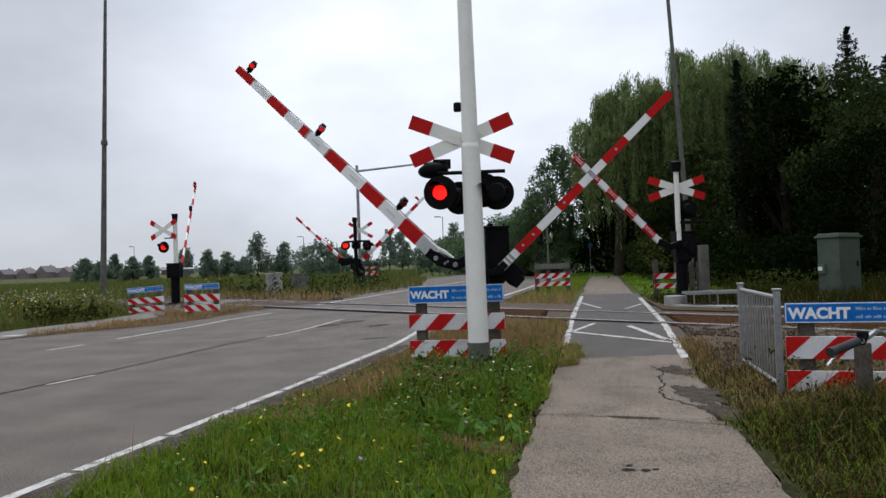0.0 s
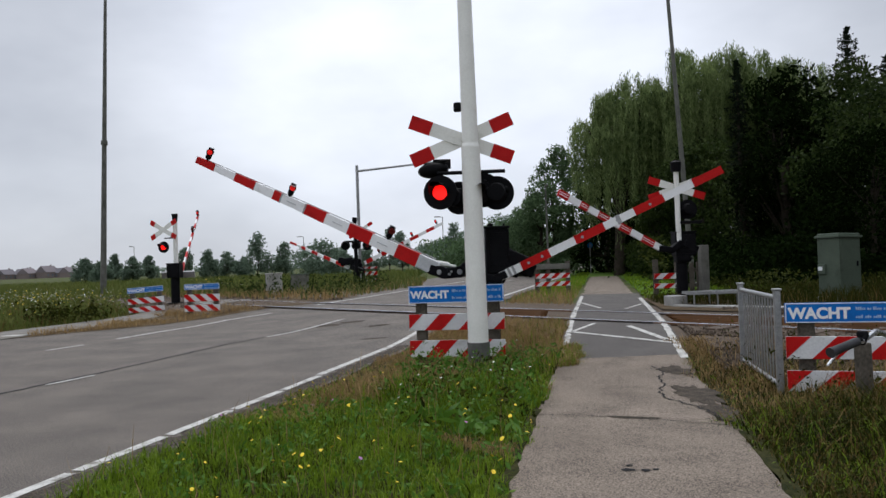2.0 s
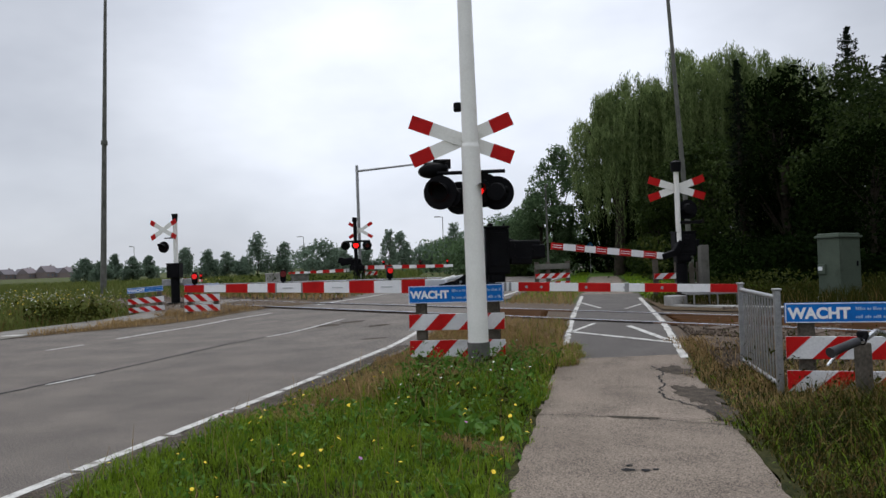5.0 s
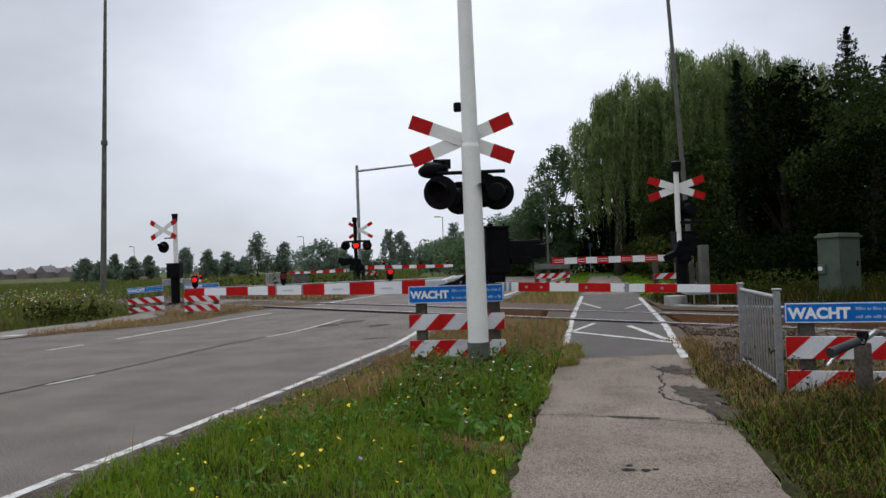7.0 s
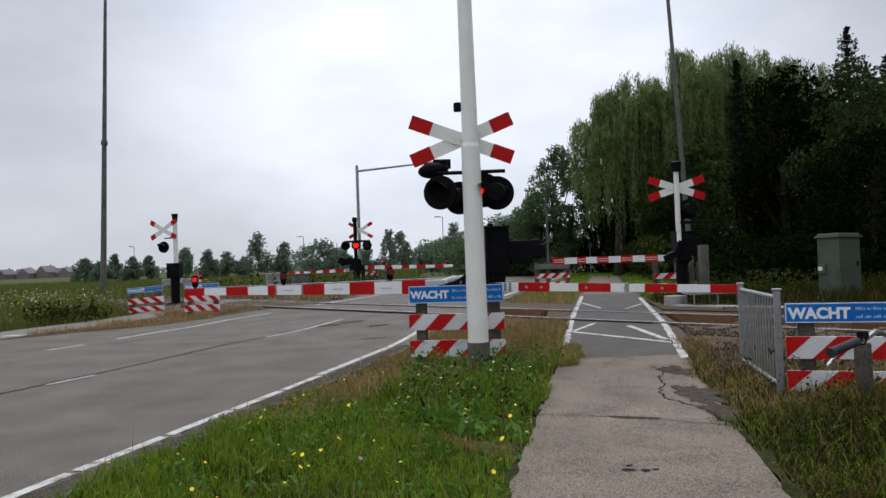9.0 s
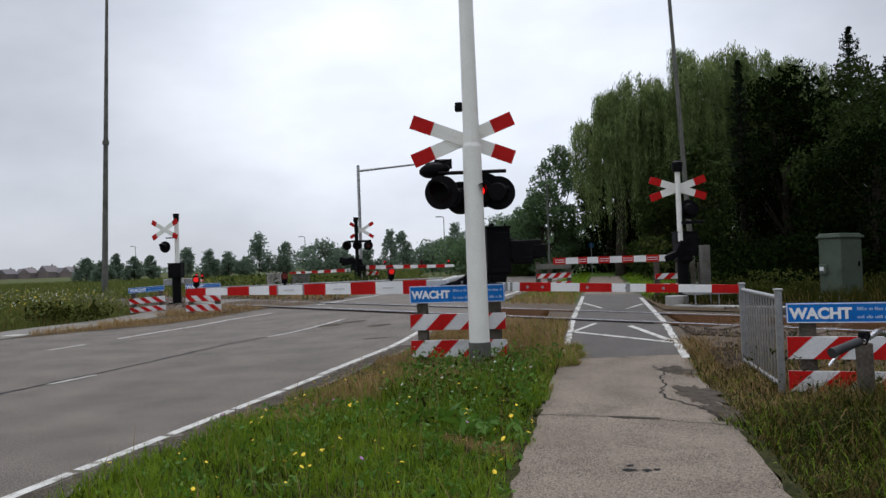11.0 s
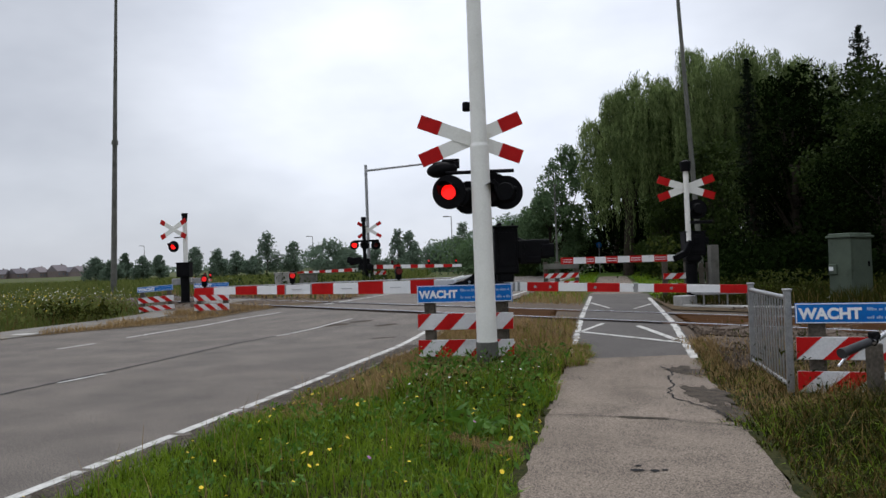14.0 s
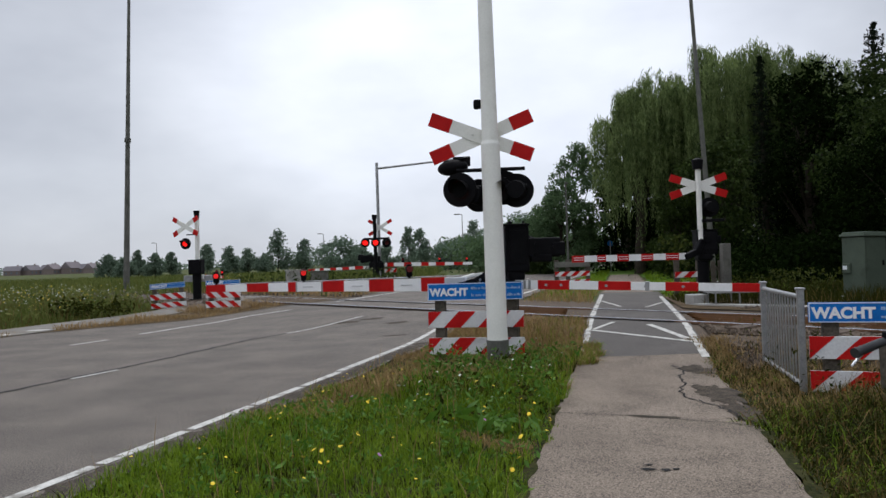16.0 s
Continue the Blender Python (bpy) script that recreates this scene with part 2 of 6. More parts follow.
RED_LIT = glow("lamp_red_lit", (1.0, 0.006, 0.004), 1.5)
RED_DIM = glow("arm_lamp_red_lit", (0.85, 0.010, 0.010), 0.42)
RED_LENS = mat("lamp_red_lens", (0.10, 0.006, 0.006), (0.14, 0.008, 0.008), 0.3, 10, 60, 0)


# ---- building helpers ----
def part(name, bm, material, parent, label=""):
    """Links a bmesh as one mesh object under a thing or a part."""
    me = bpy.data.meshes.new(name)
    bmesh.ops.recalc_face_normals(bm, faces=bm.faces)
    bm.to_mesh(me)
    bm.free()
    for m in material if isinstance(material, (list, tuple)) else [material]:
        me.materials.append(m)
    ob = new(name, me)
    ob.parent = parent
    if label:
        ob["label"] = label
    return ob


def thing(name, x, y, z, yaw, label, category, group="", lean=(0, 0)):
    ob = new(name)
    ob.empty_display_size = 0.2
    ob.matrix_world = pose(x, y, z, lean[0], lean[1], yaw)
    return tagged(ob, label, category, group)


def bx(bm, sx, sy, sz, x, y, z, rx=0, ry=0, rz=0, bevel=0.0, mi=0):
    """A box of that size centred at a place."""
    r = bmesh.ops.create_cube(bm, size=1, matrix=pose(x, y, z, rx, ry, rz) @ Matrix.Diagonal((sx, sy, sz, 1)))
    if bevel:
        e = list({e for v in r["verts"] for e in v.link_edges})
        f = bmesh.ops.bevel(bm, geom=e, offset=bevel, segments=2, affect="EDGES", profile=0.5)["faces"]
        if mi:
            for q in {q for w in f for v in w.verts for q in v.link_faces}:
                q.material_index = mi
    elif mi:
        for q in {q for v in r["verts"] for q in v.link_faces}:
            q.material_index = mi
    return bm


def rod(bm, a, b, r1, r2=None, seg=12, mi=0, caps=True):
    """A round bar from a to b."""
    a, b = Vector(a), Vector(b)
    m = Matrix.Translation((a + b) / 2) @ (b - a).to_track_quat("Z", "Y").to_matrix().to_4x4()
    r = bmesh.ops.create_cone(bm, cap_ends=caps, segments=seg, radius1=r1, radius2=r1 if r2 is None else r2, depth=(b - a).length, matrix=m)
    for f in {f for v in r["verts"] for f in v.link_faces}:
        f.smooth = len(f.verts) == 4
        f.material_index = mi
        if not f.smooth:
            for e in f.edges:
                e.smooth = False
    return bm


def B():
    return bmesh.new()


def mesh_thing(name, verts, faces, material, label="", category="", kind="", group="", smooth=False, parent=None, loc=None):
    """Mesh from arrays; loc: the origin, when the vertices are given in the world."""
    me = bpy.data.meshes.new(name)
    v = np.asarray(verts, dtype=float)
    if loc is not None:
        v = v - np.asarray(loc)
    me.from_pydata(v.tolist(), [], np.asarray(faces).tolist() if isinstance(faces, np.ndarray) else faces)
    for m in material if isinstance(material, (list, tuple)) else [material]:
        me.materials.append(m)
    if smooth:
        me.polygons.foreach_set("use_smooth", [True] * len(me.polygons))
    ob = new(name, me)
    if loc is not None:
        ob.location = loc
    ob.parent = parent
    return tagged(ob, label, category, group, kind)


# ---- the lie of the land: level, rising 0.2 m to the track ----
TN = np.array([0.741, 0.671])
TD = np.array([-0.671, 0.741])


def height(x, y):
    s = np.clip((0.741 * np.asarray(x, float) + 0.671 * np.asarray(y, float) - 6.5) / 4.0, 0, 1)
    return 0.2 * s * s * (3 - 2 * s)


def by_track(s, r):
    """Plan point s metres across the track's line (from the origin) and r along it."""
    return TN[0] * s + TD[0] * r, TN[1] * s + TD[1] * r


def strip(name, origin, turn, q0, q1, r0, r1, material, lift, step=0.4, label="", kind="structure", parent=None, thick=0.0, jag=0.0, seed=1):
    """A ribbon of surface that follows the land, r0..r1 along a bearing and q0..q1 across it; its edges may be ragged."""
    ca, sa = math.cos(radians(turn)), math.sin(radians(turn))
    n = max(2, int(abs(r1 - r0) / step) + 1)
    rs = np.linspace(r0, r1, n)
    cols = 7
    verts, faces = [], []
    for r in rs:
        for c in range(cols):
            q = q0 + (q1 - q0) * c / (cols - 1)
            if jag and c in (0, cols - 1):
                q += jag * noise.noise((r * 0.9, q0 * 3 + seed, c)) + jag * 0.6 * noise.noise((r * 4.1, seed, c + 5))
            x, y = origin[0] + sa * r + ca * q, origin[1] + ca * r - sa * q
            verts.append((x, y, float(height(x, y)) + lift))
    for i in range(n - 1):
        for c in range(cols - 1):
            a = i * cols + c
            faces.append((a, a + 1, a + cols + 1, a + cols))
    if thick:
        base = len(verts)
        verts += [(x, y, z - thick) for x, y, z in verts]
        for i in range(n - 1):
            for c in (0, cols - 1):
                a, b = i * cols + c, (i + 1) * cols + c
                faces.append((a, b, b + base, a + base))
    return mesh_thing(name, verts, faces, material, label, "", kind, parent=parent)


ROAD_O, ROAD_T = (-0.58, 12.2), 14.0
PATH_O, PATH_T = (0.24, 3.75), 12.0


def road_xy(r, q):
    ca, sa = math.cos(radians(ROAD_T)), math.sin(radians(ROAD_T))
    return ROAD_O[0] + sa * r + ca * q, ROAD_O[1] + ca * r - sa * q


def path_xy(r, q):
    ca, sa = math.cos(radians(PATH_T)), math.sin(radians(PATH_T))
    return PATH_O[0] + sa * r + ca * q, PATH_O[1] + ca * r - sa * q


# ---- ground ----
ss = [-2500, -600, -150, -60, -25, -12, -5, 0, 4, 6] + [6.5 + 0.25 * i for i in range(18)] + [12, 15, 20, 30, 60, 150, 600, 2500]
rr = [-2500, -600, -150, -60, -30, -15, 0, 15, 30, 60, 150, 600, 2500]
gv, gf = [], []
for s in ss:
    for r in rr:
        x, y = by_track(s, r)
        gv.append((x, y, float(height(x, y)) - 0.03))
for i in range(len(ss) - 1):
    for j in range(len(rr) - 1):
        a = i * len(rr) + j
        gf.append((a, a + 1, a + len(rr) + 1, a + len(rr)))
mesh_thing("ground", gv, gf, SOIL, "rough grassy ground of the flat fields", "ground", "structure")
tagged(strip("trackbed", (0, 0), -42.16, 8.4, 13.5, -45, 70, BALLAST, -0.010, 1.0, "brown stony trackbed under the rails"), category="trackbed")
road = strip("road", ROAD_O, ROAD_T, 0.36, -8.9, -24, 95, ASPHALT, 0.0, label="worn grey asphalt road with patched joints", jag=0.08)
tagged(road, category="road")
path = strip("path", PATH_O, PATH_T, 0.0, 1.47, -24, 5.35, ASPHALT_PATH, 0.012, 0.15, "cracked light grey asphalt cycle path", jag=0.05, seed=4)
tagged(path, category="path")
path_x = strip("path", PATH_O, PATH_T, -0.02, 1.52, 5.35, 17, ASPHALT_NEW, 0.012, 0.3, "dark newer asphalt of the cycle path crossing")
tagged(path_x, category="path")
path_far = strip("path", PATH_O, PATH_T, 0.02, 1.38, 17, 35, ASPHALT_PATH, 0.012, 0.6, "light grey asphalt cycle path beyond the track", jag=0.1, seed=7)
tagged(path_far, category="path")
pavement = strip("pavement", ROAD_O, ROAD_T, -10.4, -8.8, -24, 11, PAVING, 0.025, 0.5, "pale weathered pavement beside the road", jag=0.12, thick=0.06)
tagged(pavement, category="pavement")
tagged(strip("lawn_ground", PATH_O, PATH_T, -1.3, 5.2, 35, 62, LAWN, 0.004, 0.8, "mown green lawn at the path's end", jag=0.2), category="lawn")
for q0, q1 in ((-1.3, -0.06), (1.56, 5.2)):
    tagged(strip("lawn_ground", PATH_O, PATH_T, q0, q1, 16.5 if q0 > 0 else 24.0, 62, LAWN, 0.006, 0.8, "mown green verge along the far path", jag=0.2), category="lawn")
# crumbling soil edges; the overhanging grass's shading is in their colour too
for q0, q1, r0, r1, k in ((1.42, 1.52, -6, 1.7, 3), (-0.06, 0.02, -6, 2.4, 8)):
    strip("worn_edge", PATH_O, PATH_T, q0, q1, r0, r1, SHADE_DARK_EARTH, 0.0135, 0.06, "crumbling earthy path edge, grass shading in its colour", parent=path, jag=0.05, seed=k)
# sheets that paint the shaded gaps between the verge's blades
for name, org, turn, q0, q1, r0, r1 in (("verge_ground", ROAD_O, ROAD_T, 0.30, 3.4, -30, 1.0), ("verge_ground", PATH_O, PATH_T, 1.40, 8.0, -24, 4.5)):
    tagged(strip(name, org, turn, q0, q1, r0, r1, SHADE_DARK_EARTH, -0.014, 0.6, "earth under the verge grass, shade in its dark colour"), category="verge")


# ---- barriers, with an arm that turns on its shaft ----
LAMPS = []


def arm_mesh(parent, length, h0, h1, thick, bands, black_to):
    """The arm lies along local +X from the shaft at the origin; bands: where its stripes begin and end."""
    def hh(u):
        return h0 + (h1 - h0) * u / length
    bm = B()
    u0, u1 = black_to, length
    v = []
    for u in (u0, u1):
        for sy, sz in ((-1, -1), (1, -1), (1, 1), (-1, 1)):
            v.append(bm.verts.new((u, sy * thick / 2, sz * hh(u) / 2)))
    for q in ((0, 1, 2, 3), (4, 5, 6, 7), (0, 1, 5, 4), (1, 2, 6, 5), (2, 3, 7, 6), (3, 0, 4, 7)):
        bm.faces.new([v[i] for i in q])
    arm = part("arm", bm, WHITE_ARM, parent, "red and white banded barrier arm")
    for i in range(0, len(bands) - 1, 2):
        a, b = bands[i], bands[i + 1]
        bm = B()
        v = []
        for u in (a, b):
            for sy, sz in ((-1, -1), (1, -1), (1, 1), (-1, 1)):
                v.append(bm.verts.new((u, sy * (thick / 2 + 0.004), sz * (hh(u) / 2 + 0.004))))
        for q in ((0, 1, 2, 3), (4, 5, 6, 7), (0, 1, 5, 4), (1, 2, 6, 5), (2, 3, 7, 6), (3, 0, 4, 7)):
            bm.faces.new([v[k] for k in q])
        part("red_band", bm, RED, arm)
    return arm


def arm_lamp(arm, u, z, blink, size=1.0, turn=29):
    """An upright hooded lamp on the arm, its lenses turned towards the road; blink: the spans in which it is lit, or None for a steady one."""
    s = size
    m = pose(u, 0, z, 0, 0, turn)
    bm = B()
    bx(bm, 0.03 * s, 0.03 * s, 0.08 * s, 0, 0, 0.02 * s, bevel=0.006)
    bx(bm, 0.078 * s, 0.075 * s, 0.15 * s, 0, 0, 0.105 * s, bevel=0.022 * s)
    for k in (-1, 1):
        rod(bm, (0, 0.0, 0.135 * s), (0, 0.052 * k * s, 0.135 * s), 0.044 * s, 0.047 * s, seg=18)
    bx(bm, 0.07 * s, 0.13 * s, 0.014 * s, 0, 0, 0.186 * s, bevel=0.005 * s)
    bmesh.ops.transform(bm, matrix=m, verts=bm.verts)
    lamp = part("arm_lamp", bm, BLACK, arm, "small black lamp with a red lens")
    for k in (-1, 1):
        bm = B()
        rod(bm, (0, 0.051 * k * s, 0.135 * s), (0, 0.060 * k * s, 0.135 * s), 0.036 * s, 0.028 * s, seg=16)
        bmesh.ops.transform(bm, matrix=m, verts=bm.verts)
        part("lens", bm, RED_DIM, lamp)
        if blink is not None:
            # added cover, no part of a real lamp: swings aside to flash
            bm = B()
            rod(bm, (0, -0.004 * s, -0.04 * s), (0, 0.004 * s, -0.04 * s), 0.041 * s, seg=16)
            sh = part("blink_cover", bm, RED_LENS, arm, "added dark cover that blinks the steady lens")
            LAMPS.append((sh, m @ pose(0, 0.065 * k * s, 0.175 * s, 0, 0, 0 if k < 0 else 180), blink))


def housing(parent, w, d, h, z):
    bm = B()
    bx(bm, w, d, h, 0, 0, z, bevel=0.025)
    bx(bm, w + 0.03, d + 0.03, 0.03, 0, 0, z + h / 2 + 0.01, bevel=0.008)
    bx(bm, w * 0.8, 0.015, h * 0.75, 0, -d / 2 - 0.006, z, bevel=0.005)
    rod(bm, (-w * 0.3, -d / 2 - 0.03, z), (-w * 0.3, -d / 2, z), 0.015)
    return part("machine_housing", bm, BLACK, parent, "black steel barrier machine housing")


def barrier(x, y, z, label, ground_z, post_r=0.09):
    t = thing("barrier", x, y, ground_z, 0, label, "barrier", "level crossing barriers")
    bm = B()
    rod(bm, (0, 0, 0), (0, 0, z - ground_z + 0.1), post_r, seg=16)
    rod(bm, (0, 0, 0), (0, 0, 0.06), post_r * 1.8, seg=16)
    part("post", bm, BLACK, t)
    return t


ARMS = []


def finish_arm(arm, offset, yaw, rows, drop=0.0):
    ARMS.append((arm, offset, yaw, rows, drop))


def arm_pose(offset, yaw, angle, drop):
    """The arm hangs a crank's length (drop) below its shaft and swings round it."""
    return pose(*offset, 0, -angle, yaw) @ pose(0, 0, drop)


# flashes: the spans of seconds in which one half of the lamps is lit; the other half is lit between them
BEAT = [(0.0, 0.4), (0.6, 1.1), (1.3, 1.6), (1.95, 2.3), (2.6, 2.95), (3.3, 3.6), (3.9, 4.3), (4.55, 4.9), (5.2, 5.55), (5.85, 6.15), (6.55, 6.9), (7.1, 7.55), (7.7, 8.1),
        (8.45, 8.9), (9.1, 9.45), (9.8, 10.1), (10.45, 10.8), (11.1, 11.45), (11.65, 12.05), (12.4, 12.8), (12.95, 13.3), (13.6, 14.1), (14.3, 14.6), (14.95, 15.3), (15.7, 16.0)]
GAPS = [(a[1], b[0]) for a, b in zip(BEAT, BEAT[1:])]


def within(spans, *windows):
    """The parts of the spans that lie inside the windows."""
    return [(max(a, c), min(b, d)) for c, d in windows for a, b in spans if min(b, d) - max(a, c) > 0.08]


# road barrier at the near side: arm to the road
P1 = (0.46, 9.1, 1.321)
DROP1 = -0.379
road_barrier = barrier(0.60, 9.25, 1.0, "road barrier with black machine beside the white signal pole", 0.0)
bm = B()
bx(bm, 0.30, 0.30, 0.58, 0.08, 0, 1.36, bevel=0.03)
bx(bm, 0.22, 0.26, 0.16, 0.06, 0, 1.03, bevel=0.05)
bx(bm, 0.32, 0.32, 0.03, 0.08, 0, 1.655, bevel=0.01)
bx(bm, 0.20, 0.015, 0.42, 0.09, -0.155, 1.38, bevel=0.006)
for u in (-0.02, 0.02, 0.17):
    rod(bm, (u, -0.10, 1.66), (u, -0.10, 1.70), 0.014, seg=8)
rod(bm, (-0.01, -0.13, 1.69), (0.03, -0.13, 1.685), 0.02, seg=10)
for z in (1.14, 1.30, 1.46, 1.60):
    rod(bm, (0.20, -0.158, z), (0.20, -0.145, z), 0.012, seg=8)
part("machine_housing", bm, BLACK, road_barrier, "black steel barrier machine housing")
off1 = (P1[0] - 0.60, P1[1] - 9.25, P1[2])
arm1 = arm_mesh(road_barrier, 4.20, 0.185, 0.086, 0.07, [0.708, 1.021, 1.393, 1.736, 2.093, 2.423, 2.80, 2.916, 3.218, 3.549, 3.891, 4.202], 0.42)
arm_lamp(arm1, 4.06, 0.035, None)
arm_lamp(arm1, 2.70, 0.050, within(BEAT, (0, 7.6), (9.3, 16.0)))
arm_lamp(arm1, 1.19, 0.070, within(GAPS, (0, 8.35), (9.3, 16.0)))
bm = B()
for a, b, w in (((0.50, -0.03), (0.32, -0.01), 0.14), ((0.32, -0.01), (0.14, 0.09), 0.14), ((0.14, 0.09), (0.06, 0.25), 0.13), ((0.06, 0.25), (0.10, 0.44), 0.10)):
    ang = math.degrees(math.atan2(b[1] - a[1], b[0] - a[0]))
    bx(bm, math.dist(a, b) + 0.07, 0.09, w, (a[0] + b[0]) / 2, 0, (a[1] + b[1]) / 2, 0, -ang, 0, bevel=0.022)
for u, z in ((0.34, -0.01), (0.14, 0.09), (0.06, 0.25)):
    rod(bm, (u, -0.06, z), (u, 0.06, z), 0.072, seg=20)
part("crank", bm, BLACK, arm1, "black crank lever between arm and shaft")
for u, z, rad in ((0.38, -0.02, 0.034), (0.25, 0.01, 0.018), (0.24, 0.05, 0.016), (0.14, 0.09, 0.036), (0.06, 0.25, 0.03)):
    bm = B()
    rod(bm, (u, 0.058, z), (u, 0.078, z), rad, rad * 0.8, seg=14)
    part("bolt", bm, STEEL, arm1)
bm = B()
bx(bm, 0.27, 0.085, 0.17, 0.575, 0, 0.0, bevel=0.012)
part("arm_sleeve", bm, PALE_STEEL, arm1, "pale grey sleeve at the arm's root")
for a in (2.79, 2.41):
    bm = B()
    bx(bm, 0.022, 0.08, 0.185 - 0.0236 * a + 0.012, a, 0, 0, bevel=0.003)
    part("joint_sleeve", bm, STEEL, arm1)
bm = B()
bx(bm, 0.26, 0.045, 0.055, 0.44, 0, 0.078, 0, 15, 0, bevel=0.02)
bx(bm, 0.12, 0.045, 0.035, 0.28, 0, 0.112, 0, 8, 0, bevel=0.012)
part("arm_socket", bm, WHITE, arm1, "white cast socket of the arm")
for u in (1.22, 1.90, 2.62):
    bm = B()
    bx(bm, 0.15, 0.006, 0.012, u, 0.041, 0.0, bevel=0.002)
    part("reflector_mark", bm, PALE_STEEL, arm1)
W_OFF = (0.617 - 0.60, 9.22 - 9.25, 1.54)
bm = B()
bx(bm, 0.40, 0.22, 0.24, 0.40, 0, -0.17, bevel=0.02)
bx(bm, 0.17, 0.24, 0.17, 0.57, 0, -0.19, bevel=0.02)
bx(bm, 0.26, 0.23, 0.10, 0.36, 0, -0.30, bevel=0.02)
bx(bm, 0.45, 0.08, 0.12, 0.16, 0, -0.06, 0, 20, 0, bevel=0.02)
for u, z in ((0.52, -0.16), (0.30, -0.12), (0.30, -0.24)):
    rod(bm, (u, -0.135, z), (u, 0.135, z), 0.024, seg=10)
weight = part("counterweight", bm, BLACK, road_barrier, "black counterweight that swings with the arm")
bm = B()
rod(bm, (0.5, 0.0, 0.105), (2.4, 0.0, 0.078), 0.007, seg=6)
rod(bm, (2.4, 0.0, 0.078), (4.05, 0.0, 0.055), 0.006, seg=6)
part("lamp_cable", bm, STEEL, arm1)

# cycle path barrier on the same machine
P2 = (0.408, 9.1, 1.139)
DROP2 = -0.205
path_barrier = barrier(0.56, 9.44, 0.95, "cycle path barrier with a light banded arm", 0.0, 0.05)
off2 = (P2[0] - 0.56, P2[1] - 9.44, P2[2])
arm2 = arm_mesh(path_barrier, 3.093, 0.104, 0.086, 0.05, [0.522, 0.898, 1.238, 1.614, 2.004, 2.37, 2.736, 3.093], 0.24)
bm = B()
bx(bm, 0.34, 0.08, 0.09, 0.10, 0, 0.05, 0, 38, 0, bevel=0.02)
bx(bm, 0.16, 0.07, 0.10, 0.24, 0, 0.0, bevel=0.015)
part("crank", bm, BLACK, arm2)
bm = B()
bx(bm, 0.05, 0.056, 0.112, 1.80, 0, 0, bevel=0.004)
part("joint_clamp", bm, STEEL, arm2)
for u in (0.62, 0.80, 1.33, 1.78, 2.2):
    bm = B()
    rod(bm, (u, -0.032, 0), (u, 0.032, 0), 0.017, 0.014, seg=10)
    part("bolt", bm, STEEL, arm2)
for u in (0.36, 0.42):
    bm = B()
    bx(bm, 0.03, 0.058, 0.109, u, 0, 0)
    part("grey_tape", bm, STEEL, arm2)

# cycle path barrier across the track
P3 = (5.023, 15.6, 1.473)
DROP3 = -0.309
far_path_barrier = barrier(5.10, 15.78, 1.16, "cycle path barrier across the track, on a black machine", 0.2, 0.12)
bm = B()
bx(bm, 0.44, 0.36, 0.50, 0.06, 0, 1.24, bevel=0.03)
bx(bm, 0.32, 0.34, 0.20, 0.02, 0, 0.95, bevel=0.06)
bx(bm, 0.47, 0.39, 0.03, 0.06, 0, 1.50, bevel=0.01)
bx(bm, 0.34, 0.02, 0.36, 0.07, -0.185, 1.26, bevel=0.006)
rod(bm, (-0.02, -0.12, 1.5), (-0.02, -0.12, 1.55), 0.03, seg=10)
part("machine_housing", bm, BLACK, far_path_barrier, "black steel barrier machine housing")
bm = B()
bx(bm, 0.06, 0.006, 0.025, -0.07, -0.198, 1.37)
part("maker_plate", bm, SIGN_WHITE, far_path_barrier, "small white plate")
off3 = (P3[0] - 5.10, P3[1] - 15.78, P3[2] - 0.2)
arm3 = arm_mesh(far_path_barrier, 3.0, 0.135, 0.125, 0.06, [0.58, 0.892, 1.191, 1.469, 1.757, 2.02, 2.277, 2.473, 2.76, 3.001], 0.40)
bm = B()
bx(bm, 0.34, 0.12, 0.13, 0.27, 0, 0.03, 0, 20, 0, bevel=0.02)
bx(bm, 0.34, 0.12, 0.13, 0.06, 0, 0.19, 0, 60, 0, bevel=0.02)
bx(bm, 0.36, 0.16, 0.16, -0.26, 0, 0.34, bevel=0.02)
part("counterweight", bm, BLACK, arm3)
bm = B()
rod(bm, (0.36, 0.0, 0.05), (0.05, 0.0, 0.14), 0.012, seg=8)
part("stay", bm, STEEL, arm3)
for u0_, u1_, m_ in ((0.60, 0.88, SIGN_WHITE), (1.21, 1.45, SIGN_WHITE), (1.78, 2.0, SIGN_WHITE), (2.30, 2.46, SIGN_WHITE), (2.78, 2.99, SIGN_WHITE)):
    for z in (-0.022, 0.022):
        bm = B()
        bx(bm, u1_ - u0_, 0.071, 0.012, (u0_ + u1_) / 2, 0, z)
        part("reflector_strip", bm, m_, arm3)

# barrier on the far side of the road, left of it
P4 = (-8.60, 24.0, 0.96)
left_barrier = barrier(-8.80, 24.2, P4[2], "road barrier beside the far signal, arm across the side path", 0.18, 0.14)
housing(left_barrier, 0.42, 0.40, 0.46, 1.10)
off4 = (P4[0] + 8.80, P4[1] - 24.2, P4[2] - 0.18)
arm4 = arm_mesh(left_barrier, 6.6, 0.15, 0.09, 0.05, [0.9, 1.4, 1.9, 2.4, 2.9, 3.4, 3.9, 4.4, 4.9, 5.4, 5.9, 6.6], 0.4)
bm = B()
bx(bm, 0.10, 1.05, 0.22, 0.62, 0.1, -0.05, bevel=0.02)
part("counterweight", bm, STEEL, arm4, "grey counterweight plate")
arm_lamp(arm4, 4.4, 0.03, GAPS, 1.25, 90)
arm_lamp(arm4, 6.3, 0.03, None, 1.25, 90)

